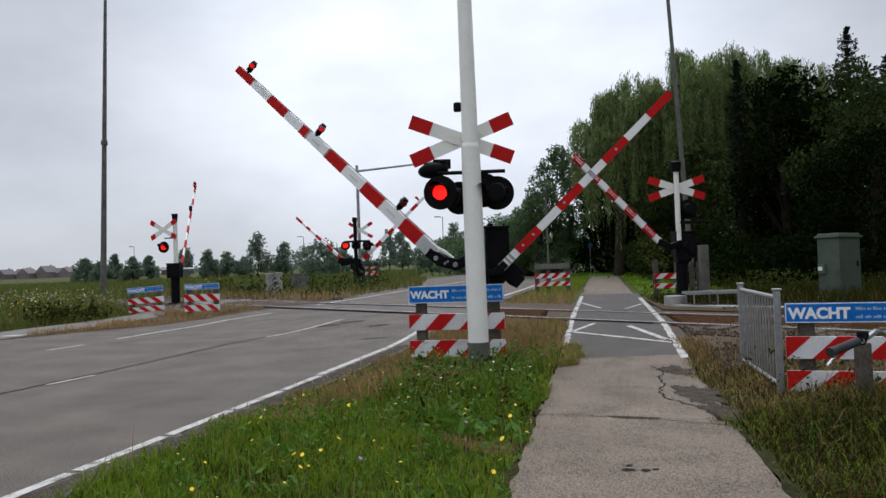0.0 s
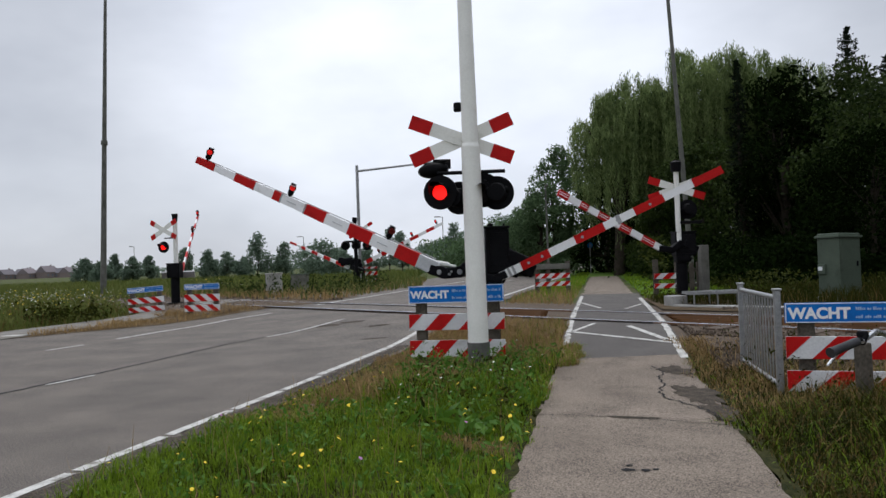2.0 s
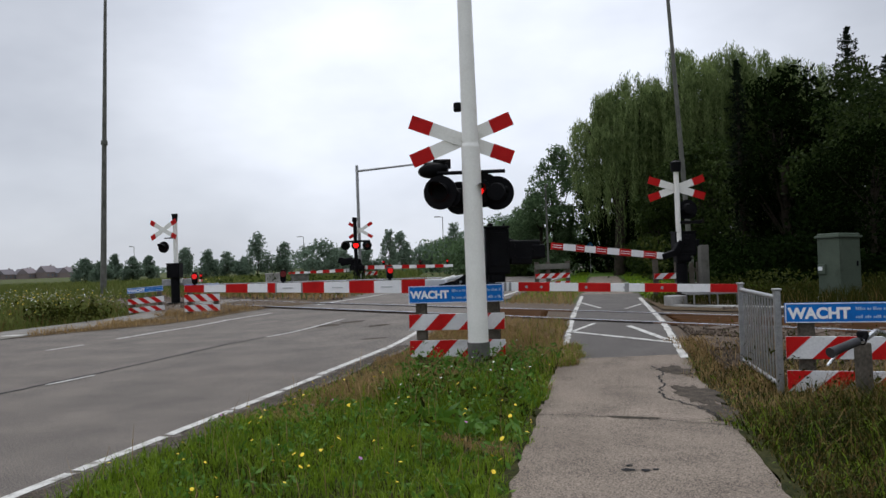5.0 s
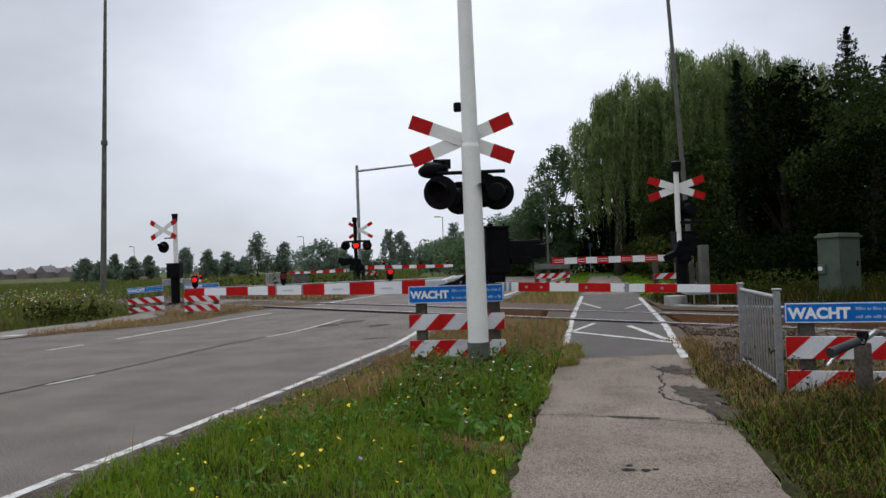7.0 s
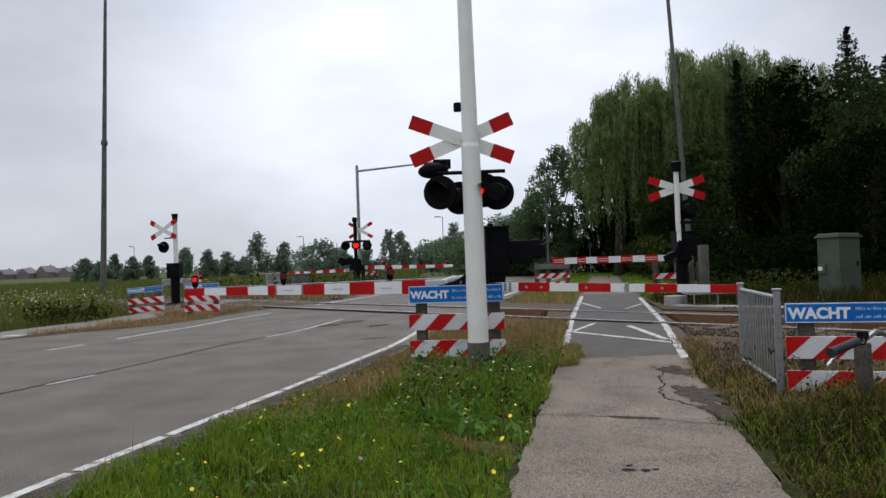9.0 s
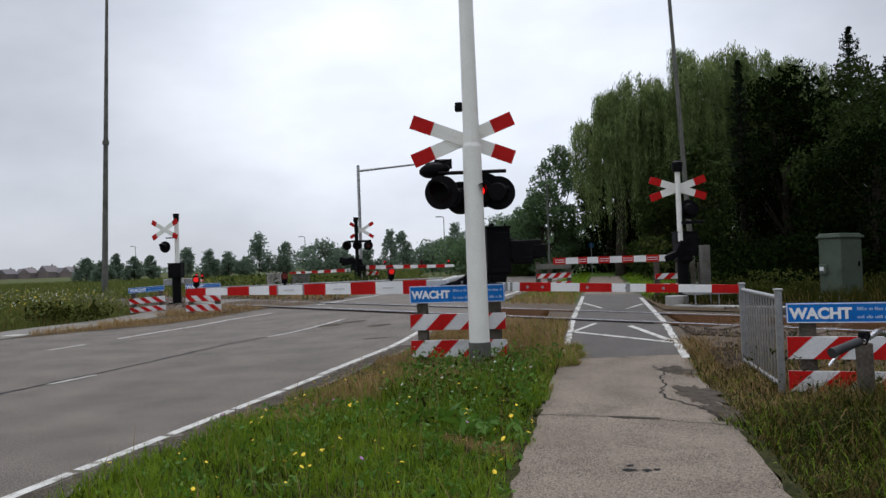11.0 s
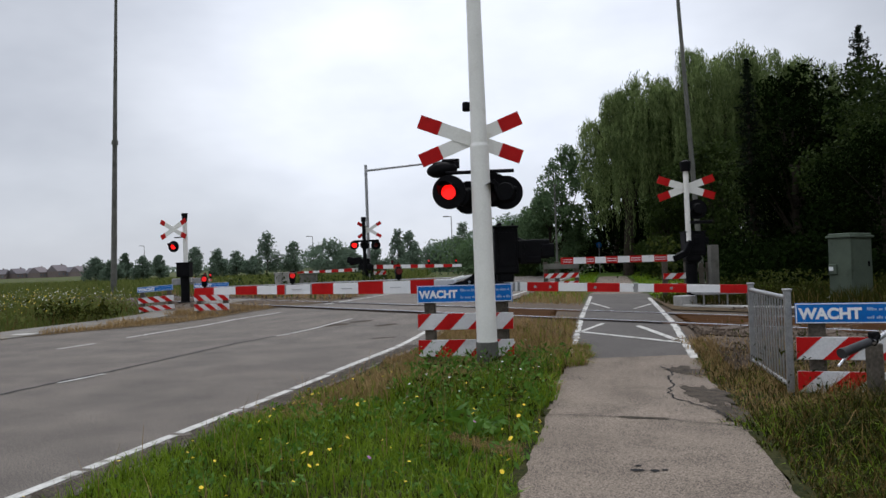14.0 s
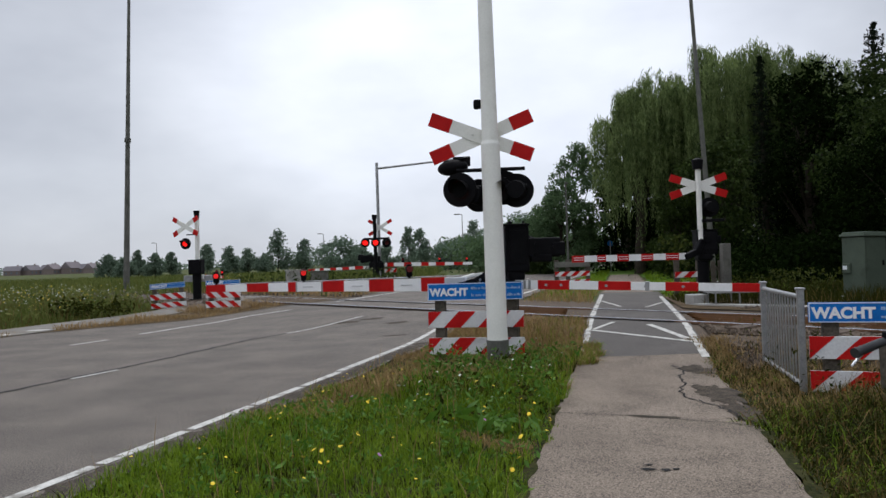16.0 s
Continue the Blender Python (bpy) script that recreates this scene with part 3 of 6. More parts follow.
# barriers at the far corner of the crossing
P5, P6 = (-4.34, 36.0, 1.02), (-4.28, 36.0, 1.13)
corner_barrier = barrier(-4.25, 36.2, 1.02, "road barrier at the far corner with a black machine", 0.2, 0.16)
bm = B()
bx(bm, 0.50, 0.42, 0.52, -0.02, 0, 1.10, bevel=0.05)
bx(bm, 0.62, 0.34, 0.34, -0.46, 0, 1.24, 0, -8, 0, bevel=0.05)
bx(bm, 0.30, 0.30, 0.30, -0.72, 0, 1.30, 0, 12, 0, bevel=0.04)
bx(bm, 0.30, 0.36, 0.34, 0.16, 0, 0.84, 0, 30, 0, bevel=0.05)
rod(bm, (0.22, -0.24, 1.05), (0.22, 0.0, 1.05), 0.09, seg=14)
part("machine_housing", bm, BLACK, corner_barrier, "black steel barrier machine housing")
off5 = (P5[0] + 4.25, P5[1] - 36.2, P5[2] - 0.2)
arm5 = arm_mesh(corner_barrier, 5.3, 0.17, 0.10, 0.07, [0.76, 1.4, 1.85, 2.4, 2.9, 3.4, 3.94, 4.3, 4.7, 5.3], 0.4)
bm = B()
bx(bm, 0.9, 0.2, 0.25, -0.2, 0, 0.1, bevel=0.03)
part("counterweight", bm, BLACK, arm5)
corner_path_barrier = barrier(-3.95, 36.3, 1.01, "cycle path barrier at the far corner", 0.2, 0.08)
off6 = (P6[0] + 3.95, P6[1] - 36.3, P6[2] - 0.2)
arm6 = arm_mesh(corner_path_barrier, 4.78, 0.20, 0.13, 0.07, [0.62, 0.95, 1.45, 1.81, 2.30, 2.66, 3.02, 3.46, 3.9, 4.33], 0.5)
arm_lamp(arm6, 4.52, 0.06, None, 1.3, 0)
arm_lamp(arm6, 1.40, 0.07, GAPS, 1.3, 0)
arm_lamp(arm6, 3.20, 0.06, BEAT, 1.3, 0)


# ---- signals: pole, diagonal cross, lamps with discs and hoods ----
def cross_board(parent, z, y, half, slope, width, tip, offx=0.0, thick=0.02, yaw=0.0):
    c = part("cross_board", B(), WHITE, parent, "white diagonal cross board with red tips")
    bm = B()
    for k, sgn in enumerate((1, -1)):
        bx(bm, 2 * half, thick, width, 0, 0.012 * k, 0, 0, sgn * slope, 0)
    for sgn in (1, -1):
        for u in (-0.16, 0.16):
            rod(bm, (u * half, -0.022, -sgn * u * half * math.tan(radians(slope))), (u * half, 0.0, -sgn * u * half * math.tan(radians(slope))), 0.012, seg=8)
    bm.to_mesh(c.data)
    bm.free()
    c.matrix_basis = pose(offx, y, z, 0, 0, yaw)
    for k, sgn in enumerate((1, -1)):
        for side in (-1, 1):
            bm = B()
            u = side * (half - tip / 2)
            m = pose(0, 0.012 * k, 0, 0, sgn * slope, 0)
            bx(bm, tip + 0.006, thick + 0.008, width + 0.006, 0, 0, 0)
            bmesh.ops.transform(bm, matrix=m @ pose(u, 0, 0), verts=bm.verts)
            part("red_tip", bm, RED, c)
    return c


def lamp_head(thing_ob, x, y, z, yaw, r, lit, blink=None, lens_r=0.095):
    """A black disc with a tube hood and a red lens; its face looks along local -Y."""
    bm = B()
    rod(bm, (0, 0.0, 0), (0, 0.025, 0), r, seg=32)
    rod(bm, (0, 0.02, 0), (0, 0.17, 0), r * 0.62, r * 0.5, seg=24)
    n, q = 18, lens_r * 1.22
    hood = B()
    rings = []
    for i in range(n + 1):
        a = radians(-15 + 210 * i / n)
        d = 0.10 + 0.20 * max(0, math.sin(a))
        rings.append([hood.verts.new((k * q * math.cos(a), w, k * q * math.sin(a))) for k, w in ((1, 0.0), (1, -d), (1.06, -d), (1.06, 0.0))])
    for r0, r1 in zip(rings, rings[1:]):
        for i in range(4):
            hood.faces.new((r0[i], r0[(i + 1) % 4], r1[(i + 1) % 4], r1[i]))
    hood.faces.new(rings[0])
    hood.faces.new(rings[-1])
    head = part("lamp_head", bm, BLACK, thing_ob, "black signal disc with hooded red lamp")
    head.matrix_basis = pose(x, y, z, 0, 0, yaw)
    part("hood", hood, BLACK, head, "black tube hood over the lens")
    bm = B()
    rod(bm, (0, -0.022, 0), (0, -0.001, 0), lens_r, seg=24)
    part("lens", bm, RED_LIT if lit else RED_LENS, head, "glowing red lens" if lit else "dark red lens")
    if blink:
        # made-up disc that hides the ever-glowing lens between flashes
        bm = B()
        rod(bm, (0, -0.006, -lens_r), (0, 0.006, -lens_r), lens_r * 1.16, seg=24)
        sh = part("blink_cover", bm, BLACK, thing_ob, "added black disc that blinks the steady lens")
        base = pose(x, y, z, 0, 0, yaw) @ pose(0, -0.031, lens_r)
        LAMPS.append((sh, base, blink))
    return head


MAIN_ON = within(BEAT, (0, 6.2), (7.65, 14.2))
SIDE_ON = within(GAPS, (0, 6.2), (7.5, 14.25))
FAR_ON = within(BEAT, (0, 1.45), (3.4, 11.0), (12.6, 16.0))
MID_ON = within(GAPS, (0, 1.45), (3.4, 11.0), (12.6, 16.0)) + [(15.86, 16.0)]
LEFT_ON = [(0.0, 0.4), (0.6, 0.95), (1.3, 1.6), (1.95, 2.3), (2.6, 2.95), (3.3, 3.6), (3.95, 4.3), (4.6, 4.95), (5.25, 5.6), (5.9, 6.25), (6.55, 6.9), (7.3, 7.55), (7.9, 8.3), (8.62, 8.95),
           (9.2, 9.55), (9.9, 10.2), (10.5, 10.85), (11.2, 11.6), (11.95, 12.2), (12.6, 12.85), (13.35, 13.6), (13.95, 14.3), (14.6, 14.85), (15.35, 15.65), (15.95, 16.0)]
# in these spans the added disc half covers the near lens to dim it
HALF_ON = [(7.15, 7.58), (14.3, 14.6)]

main_signal = thing("crossing_signal", 0.375, 8.47, 0.0, 0, "white crossing signal pole with diagonal cross and red lamps", "signal", "crossing signals", lean=(0, -0.25))
bm = B()
rod(bm, (0, 0, 0.30), (0, 0, 2.56), 0.118, 0.107, seg=32)
rod(bm, (0, 0, 2.56), (0, 0, 2.60), 0.107, 0.096, seg=32)
part("pole", bm, WHITE, main_signal)
bm = B()
rod(bm, (0, 0, 2.58), (0, 0, 6.2), 0.094, 0.070, seg=32)
part("pole_top", bm, WHITE, main_signal)
bm = B()
rod(bm, (0, 0, -0.05), (0, 0, 0.32), 0.128, seg=24)
rod(bm, (0, 0, 0), (0, 0, 0.03), 0.2, seg=24)
part("pole_base", bm, GREY_POLE, main_signal, "grey steel base sleeve")
cross_board(main_signal, 2.672, 0.13, 0.63, 21.5, 0.155, 0.25, offx=-0.095)
bm = B()
rod(bm, (-0.40, 0.16, 2.29), (0.40, 0.16, 2.29), 0.022)
rod(bm, (-0.30, 0.16, 2.07), (0.42, 0.16, 2.07), 0.04)
bx(bm, 0.10, 0.3, 0.12, 0, 0.16, 2.17, bevel=0.01)
part("lamp_bracket", bm, BLACK, main_signal)
lamp_head(main_signal, -0.37, 0.12, 2.063, -14, 0.20, True, MAIN_ON, lens_r=0.085)
lamp_head(main_signal, -0.14, 0.26, 2.00, 150, 0.195, False)
lamp_head(main_signal, 0.083, 0.135, 2.06, 4, 0.15, True, SIDE_ON, lens_r=0.052)
lamp_head(main_signal, 0.16, 0.36, 2.09, 165, 0.205, False)
lamp_head(main_signal, 0.305, 0.24, 2.04, 170, 0.20, False)
bm = B()
bmesh.ops.create_uvsphere(bm, u_segments=28, v_segments=14, radius=1.0, matrix=pose(-0.44, 0.28, 2.345, 0, -6, 0) @ Matrix.Diagonal((0.185, 0.13, 0.095, 1)))
for f in bm.faces:
    f.smooth = True
bx(bm, 0.30, 0.10, 0.02, -0.40, 0.27, 2.43, 0, -8, 0, bevel=0.006)
rod(bm, (-0.44, 0.28, 2.30), (-0.36, 0.18, 2.26), 0.02, seg=8)
part("bell", bm, BLACK, main_signal, "black warning bell")
bm = B()
bx(bm, 0.09, 0.12, 0.10, -0.13, 0.06, 3.04, bevel=0.02)
part("cable_box", bm, BLACK, main_signal)

path_signal = thing("crossing_signal", 5.02, 15.62, 0.2, 0, "slim white crossing signal pole with diagonal cross", "signal", "crossing signals", lean=(0, -0.2))
bm = B()
rod(bm, (0, 0, 1.3), (0, 0, 2.78), 0.055, seg=16)
part("pole", bm, WHITE, path_signal)
cross_board(path_signal, 2.44, 0.07, 0.62, 18.5, 0.15, 0.24, offx=0.02)
bm = B()
rod(bm, (0, 0, 2.78), (0, 0, 2.98), 0.10, 0.12, seg=18)
rod(bm, (0, 0, 2.98), (0, 0, 3.02), 0.12, 0.04, seg=18)
part("bell", bm, BLACK, path_signal, "black warning bell on the pole top")
lamp_head(path_signal, 0.24, 0.12, 1.98, 180, 0.21, False)
bm = B()
rod(bm, (0, 0.02, 1.98), (0.24, 0.12, 1.98), 0.025)
bx(bm, 0.5, 0.3, 0.06, 0.25, 0.1, 1.70, bevel=0.01)
part("lamp_bracket", bm, BLACK, path_signal)

left_signal = thing("crossing_signal", -8.88, 24.55, 0.18, 0, "crossing signal with diagonal cross and lit red lamp", "signal", "crossing signals")
bm = B()
rod(bm, (0, 0, 0), (0, 0, 2.75), 0.075, seg=16)
part("pole", bm, WHITE, left_signal)
bm = B()
rod(bm, (0, 0, 2.72), (0, 0, 3.0), 0.075, 0.105, seg=16)
part("bell", bm, BLACK, left_signal, "black warning bell on the pole top")
cross_board(left_signal, 2.48, -0.10, 0.60, 27, 0.15, 0.2, offx=-0.36, yaw=-24)
bm = B()
rod(bm, (0, 0, 2.20), (-0.36, 0, 2.20), 0.02)
part("lamp_bracket", bm, BLACK, left_signal)
lamp_head(left_signal, -0.385, -0.05, 1.90, -10, 0.19, True, LEFT_ON, lens_r=0.085)

corner_signal = thing("crossing_signal", -4.20, 35.7, 0.2, 0, "black crossing signal pole with red lamps at the far corner", "signal", "crossing signals")
bm = B()
rod(bm, (0, 0, 0), (0, 0, 3.2), 0.09, seg=16)
part("pole", bm, BLACK, corner_signal)
bm = B()
rod(bm, (-0.02, 0, 3.12), (0.0, 0, 3.36), 0.11, 0.13, seg=16)
part("bell", bm, BLACK, corner_signal, "black warning bell on the pole top")
cross_board(corner_signal, 2.74, 0.14, 0.66, 32, 0.15, 0.24, offx=0.25)
lamp_head(corner_signal, -0.46, -0.2, 2.01, 0, 0.22, True, FAR_ON, lens_r=0.125)
lamp_head(corner_signal, 0.04, -0.2, 2.0, 0, 0.22, True, MID_ON, lens_r=0.125)
lamp_head(corner_signal, 0.58, -0.2, 1.98, 20, 0.23, False, lens_r=0.10)
bm = B()
bx(bm, 1.2, 0.1, 0.1, 0.1, 0.05, 2.2)
part("lamp_bracket", bm, BLACK, corner_signal)


# ---- warning boards ----
def text_mesh(words, size, parent, x, y, z, material=None):
    cu = bpy.data.curves.new("lettering", "FONT")
    cu.body, cu.size, cu.extrude, cu.offset = words, size, 0.0015, size * 0.045
    tmp = bpy.data.objects.new("lettering", cu)
    me = bpy.data.meshes.new_from_object(tmp)
    bpy.data.objects.remove(tmp)
    me.materials.append(material or SIGN_WHITE)
    ob = new("lettering", me)
    ob.parent = parent
    ob.matrix_basis = pose(x, y, z, 90, 0, 0)
    xs = [v.co.x for v in me.vertices]
    return ob, max(xs) - min(xs)


def striped_board(parent, w, hgt, z, x0, y, pitch, slant, phase=0.0):
    """A white board with red slanting bands cut to its outline."""
    bm = B()
    bx(bm, w, 0.022, hgt, x0 + w / 2, y, z, bevel=0.004)
    board = part("board", bm, BOARD_WHITE, parent, "board with slanting red and white bands")
    u = -abs(slant) - pitch + phase
    while u < w:
        a, b = u, u + pitch / 2
        poly = [(a, -hgt / 2), (b, -hgt / 2), (b + slant, hgt / 2), (a + slant, hgt / 2)]
        for lim, keep in ((0.0, 1), (w, -1)):
            out = []
            for i in range(len(poly)):
                p, q = poly[i], poly[(i + 1) % len(poly)]
                pin, qin = keep * (p[0] - lim) >= 0, keep * (q[0] - lim) >= 0
                if pin:
                    out.append(p)
                if pin != qin:
                    t = (lim - p[0]) / (q[0] - p[0])
                    out.append((lim, p[1] + t * (q[1] - p[1])))
            poly = out
        if len(poly) >= 3:
            bm = B()
            front = [bm.verts.new((x0 + px, y - 0.015, z + pz)) for px, pz in poly]
            back = [bm.verts.new((x0 + px, y - 0.008, z + pz)) for px, pz in poly]
            bm.faces.new(front)
            for i in range(len(poly)):
                bm.faces.new((front[i], front[(i + 1) % len(poly)], back[(i + 1) % len(poly)], back[i]))
            part("red_band", bm, RED, board)
        u += pitch
    return board


def warning_fence(x, y, z, yaw, w, sign, boards, label, pitch=0.36, slant=0.19, posts=(0.12, 0.88), words=0.125, lean=0.0, text=True, phase=0.0, post_top=None):
    """Two posts, red and white boards and a blue notice above; x runs along the boards from their left end."""
    t = thing("warning_fence", x, y, z, yaw, label, "fence", "warning fences", lean=(0, lean))
    for u in posts:
        bm = B()
        bx(bm, 0.13, 0.09, (post_top or sign[1]) + 0.1, u * w, 0.07, (post_top or sign[1]) / 2 - 0.06, bevel=0.012)
        part("post", bm, WOOD, t, "weathered wooden post")
    for zc, hh in boards:
        striped_board(t, w, hh, zc, 0, 0, pitch, slant, phase)
    if sign:
        bm = B()
        zc, hs = (sign[0] + sign[1]) / 2, sign[1] - sign[0]
        bx(bm, w, 0.02, hs, w / 2, 0, zc, bevel=0.004)
        panel = part("notice_panel", bm, BLUE, t, "blue notice panel with white lettering")
        bm = B()
        for zz in (sign[0] + 0.006, sign[1] - 0.006):
            bx(bm, w - 0.01, 0.004, 0.007, w / 2, -0.0125, zz)
        for uu in (0.008, w - 0.008):
            bx(bm, 0.007, 0.004, hs - 0.01, uu, -0.0125, zc)
        part("border", bm, SIGN_WHITE, panel)
        if text:
            ob, width = text_mesh("WACHT", words, panel, 0.03, -0.0135, zc - words * 0.36)
            a0 = 0.03 + width + 0.03
            bm = B()
            rng = random.Random(5)
            for zz in (zc + hs * 0.17, zc - hs * 0.23):
                u, k = a0, 0
                word = rng.randint(3, 6)
                while u < w - 0.04:
                    l = rng.uniform(0.007, 0.013)
                    tall = rng.choice((0.10, 0.10, 0.15))
                    bx(bm, l, 0.004, hs * tall, u + l / 2, -0.0125, zz + hs * (tall - 0.10) / 2)
                    u += l + 0.004
                    k += 1
                    if k == word:
                        u, k, word = u + 0.013, 0, rng.randint(2, 6)
            tagged(part("small_lettering", bm, FADED, panel), kind="stuff")
    return t


warning_fence(-0.435, 9.02, 0.0, -11, 1.165, (0.756, 0.965), ((0.525, 0.195), (0.205, 0.20)), "red and white boards under a blue notice before the signal", 0.42, 0.19, phase=-0.04)
warning_fence(2.91, 6.33, 0.0, -19, 1.7, (0.62, 0.79), ((0.41, 0.19), (0.125, 0.18)), "red and white boards under a blue notice beside the steel rail", 0.395, 0.20, posts=(0.10, 0.9), words=0.125, phase=0.0)
warning_fence(-6.86, 19.5, 0.07, -4, 0.95, (0.69, 0.84), ((0.47, 0.19), (0.20, 0.17)), "red and white boards under a blue notice across the road", 0.33, -0.2)
warning_fence(-9.30, 21.75, 0.07, 14, 1.0, (0.58, 0.74), ((0.34, 0.17), (0.08, 0.15)), "leaning red and white boards under a faded blue notice", 0.33, -0.2, lean=-3)


# ---- small flat marks on road and path ----
def ribbon(name, pts, width, material, lift, jag=0.0, seed=0, step=0.08, parent=None, label="", kind=""):
    """A flat painted or tarred line through a few plan points, its edges roughened by noise."""
    pts = [Vector((*p, 0)) for p in pts]
    line = []
    for a, b in zip(pts, pts[1:]):
        n = max(1, int((b - a).length / step))
        line += [a.lerp(b, i / n) for i in range(n)]
    line.append(pts[-1])
    verts, faces = [], []
    for i, p in enumerate(line):
        d = (line[min(i + 1, len(line) - 1)] - line[max(i - 1, 0)]).normalized()
        side = Vector((-d.y, d.x, 0))
        wob = jag * noise.noise((i * 0.37, seed, 0))
        w = width * (0.5 + (0.45 * noise.noise((i * 0.61, seed, 7)) if jag else 0.0))
        for s in (-1, 1):
            q = p + side * (wob + s * w)
            verts.append((q.x, q.y, float(height(q.x, q.y)) + lift))
    for i in range(len(line) - 1):
        faces.append((2 * i, 2 * i + 1, 2 * i + 3, 2 * i + 2))
    return mesh_thing(name, verts, faces, material, label, "", kind, parent=parent)


def blob(name, x, y, rx, ry, material, lift, seed, parent, turn=0.0):
    """A flat irregular stain or patch."""
    ring = []
    for i in range(72):
        a = 2 * math.pi * i / 72
        k = 1 + 0.5 * noise.noise((math.cos(a) * 1.6, math.sin(a) * 1.6, seed)) + 0.35 * noise.noise((math.cos(a) * 5, math.sin(a) * 5, seed))
        px, py = rx * k * math.cos(a), ry * k * math.sin(a)
        ct, st = math.cos(radians(turn)), math.sin(radians(turn))
        ring.append((x + px * ct - py * st, y + px * st + py * ct))
    verts = [(x, y, float(height(x, y)) + lift)] + [(px, py, float(height(px, py)) + lift) for px, py in ring]
    return mesh_thing(name, verts, [(0, 1 + i, 1 + (i + 1) % 72) for i in range(72)], material, parent=parent)


r = -28.05
while r < -4.0:
    ribbon("edge_line", [road_xy(r, 0.055), road_xy(r + 0.91, 0.055)], 0.088, PAINT_ROAD, 0.005, parent=road)
    r += 0.97
ribbon("edge_line", [road_xy(r, 0.02), road_xy(-0.9, 0.0)], 0.10, PAINT_ROAD, 0.005, parent=road)
ribbon("edge_line", [road_xy(-0.86, 0.0), road_xy(1.2, 0.0)], 0.10, PAINT_ROAD, 0.005, parent=road)
ribbon("edge_line", [road_xy(6.5, 0), road_xy(40, 0)], 0.125, PAINT_ROAD, 0.005, parent=road, step=0.5)
def road_left(r):
    """The asphalt's left border, which draws in towards the crossing."""
    return max(-8.8, min(-5.2, -8.2 + 0.56 * (r - 1.9)))


for a, b, q0, q1 in ((-4.55, -3.85, -3.02, -2.95), (9.0, 10.5, -2.2, -2.2), (14, 15.5, -2.2, -2.2), (19, 20.5, -2.2, -2.2), (24, 25.5, -2.2, -2.2)):
    ribbon("centre_line", [road_xy(a, q0), road_xy(b, q1)], 0.06, PAINT_ROAD, 0.006, parent=road)
ribbon("centre_line", [road_xy(0.57, -2.90), road_xy(1.61, -2.61), road_xy(2.87, -2.31)], 0.075, PAINT_ROAD, 0.006, parent=road)
ribbon("edge_line", [road_xy(0.55, -6.04), road_xy(2.24, -6.05), road_xy(3.3, -5.93), road_xy(4.06, -5.74), road_xy(4.95, -5.03)], 0.10, PAINT_ROAD, 0.005, parent=road)
ribbon("edge_line", [road_xy(-1.24, -6.04), road_xy(-0.44, -5.97)], 0.08, PAINT_ROAD, 0.005, parent=road)
ribbon("edge_line", [road_xy(7, -4.75), road_xy(40, -4.75)], 0.11, PAINT_ROAD, 0.005, parent=road, step=0.5)
wv, wf_ = [], []
for i in range(56):
    r = 0.6 + i * 0.2
    e = road_left(r) + 0.16 * noise.noise((r * 1.3, 2, 0)) + 0.08 * noise.noise((r * 5, 4, 0))
    for q in (e, (e - 8.9) / 2, -8.9):
        x, y = road_xy(r, min(q, e))
        wv.append((x, y, float(height(x, y)) + 0.008))
for i in range(55):
    for c in (0, 1):
        wf_.append((3 * i + c, 3 * i + c + 1, 3 * i + c + 4, 3 * i + c + 3))
mesh_thing("verge", wv, wf_, VERGE, "bare earthy verge between road and pavement", "verge", "structure")
for a in (0.25, 1.22):
    ribbon("block_mark", [road_xy(a, -9.35), road_xy(a + 0.05, -8.95)], 0.32, PAINT_ROAD, 0.031, parent=road)
ribbon("tar_seam", [road_xy(-14, -3.25), road_xy(-5.1, -3.1), road_xy(-4.3, -3.08), road_xy(-3.4, -3.02), road_xy(-2.2, -3.03), road_xy(-0.56, -3.06), road_xy(0.9, -2.86), road_xy(2.4, -2.46)], 0.05, TAR, 0.004, 0.05, 3, parent=road)
ribbon("tar_seam", [road_xy(-14, 0.22), road_xy(-6, 0.24), road_xy(-1, 0.2)], 0.22, WORN, 0.003, 0.05, 9, parent=road)
for k, (a, q, u, v) in enumerate(((1.95, -2.3, 0.34, 0.15), (2.3, -1.9, 0.28, 0.12), (1.55, -1.1, 0.24, 0.11), (-0.12, -0.61, 0.2, 0.08))):
    x, y = road_xy(a, q)
    blob("tar_patch", x, y, u, v, WORN, 0.004, k * 3.1, road)

for a, b in ((5.5, 7.35), (7.42, 10.3), (10.5, 12.1), (12.3, 16.0)):
    ribbon("edge_line", [path_xy(a, 0.05), path_xy(b, 0.05)], 0.085, PAINT_ROAD, 0.018, 0.012, 3, parent=path_x)
for a, b in ((5.1, 6.4), (6.45, 9.2), (9.35, 11.3), (11.4, 14.6)):
    ribbon("edge_line", [path_xy(a, 1.45), path_xy(b, 1.45)], 0.085, PAINT_ROAD, 0.018, 0.012, 6, parent=path_x)
ribbon("stop_line", [path_xy(7.45, 0.1), path_xy(6.12, 1.42)], 0.075, PAINT_ROAD, 0.019, parent=path_x)
ribbon("hatch_line", [path_xy(7.5, 0.12), path_xy(8.2, 0.42)], 0.075, PAINT_ROAD, 0.0195, parent=path_x)
ribbon("hatch_line", [path_xy(6.35, 1.36), path_xy(7.75, 0.93)], 0.085, PAINT_ROAD, 0.0195, parent=path_x)
ribbon("hatch_line", [path_xy(13.2, 0.10), path_xy(11.3, 0.52)], 0.075, PAINT_ROAD, 0.0195, parent=path_x)
ribbon("hatch_line", [path_xy(12.3, 1.36), path_xy(11.0, 1.0)], 0.075, PAINT_ROAD, 0.0195, parent=path_x)

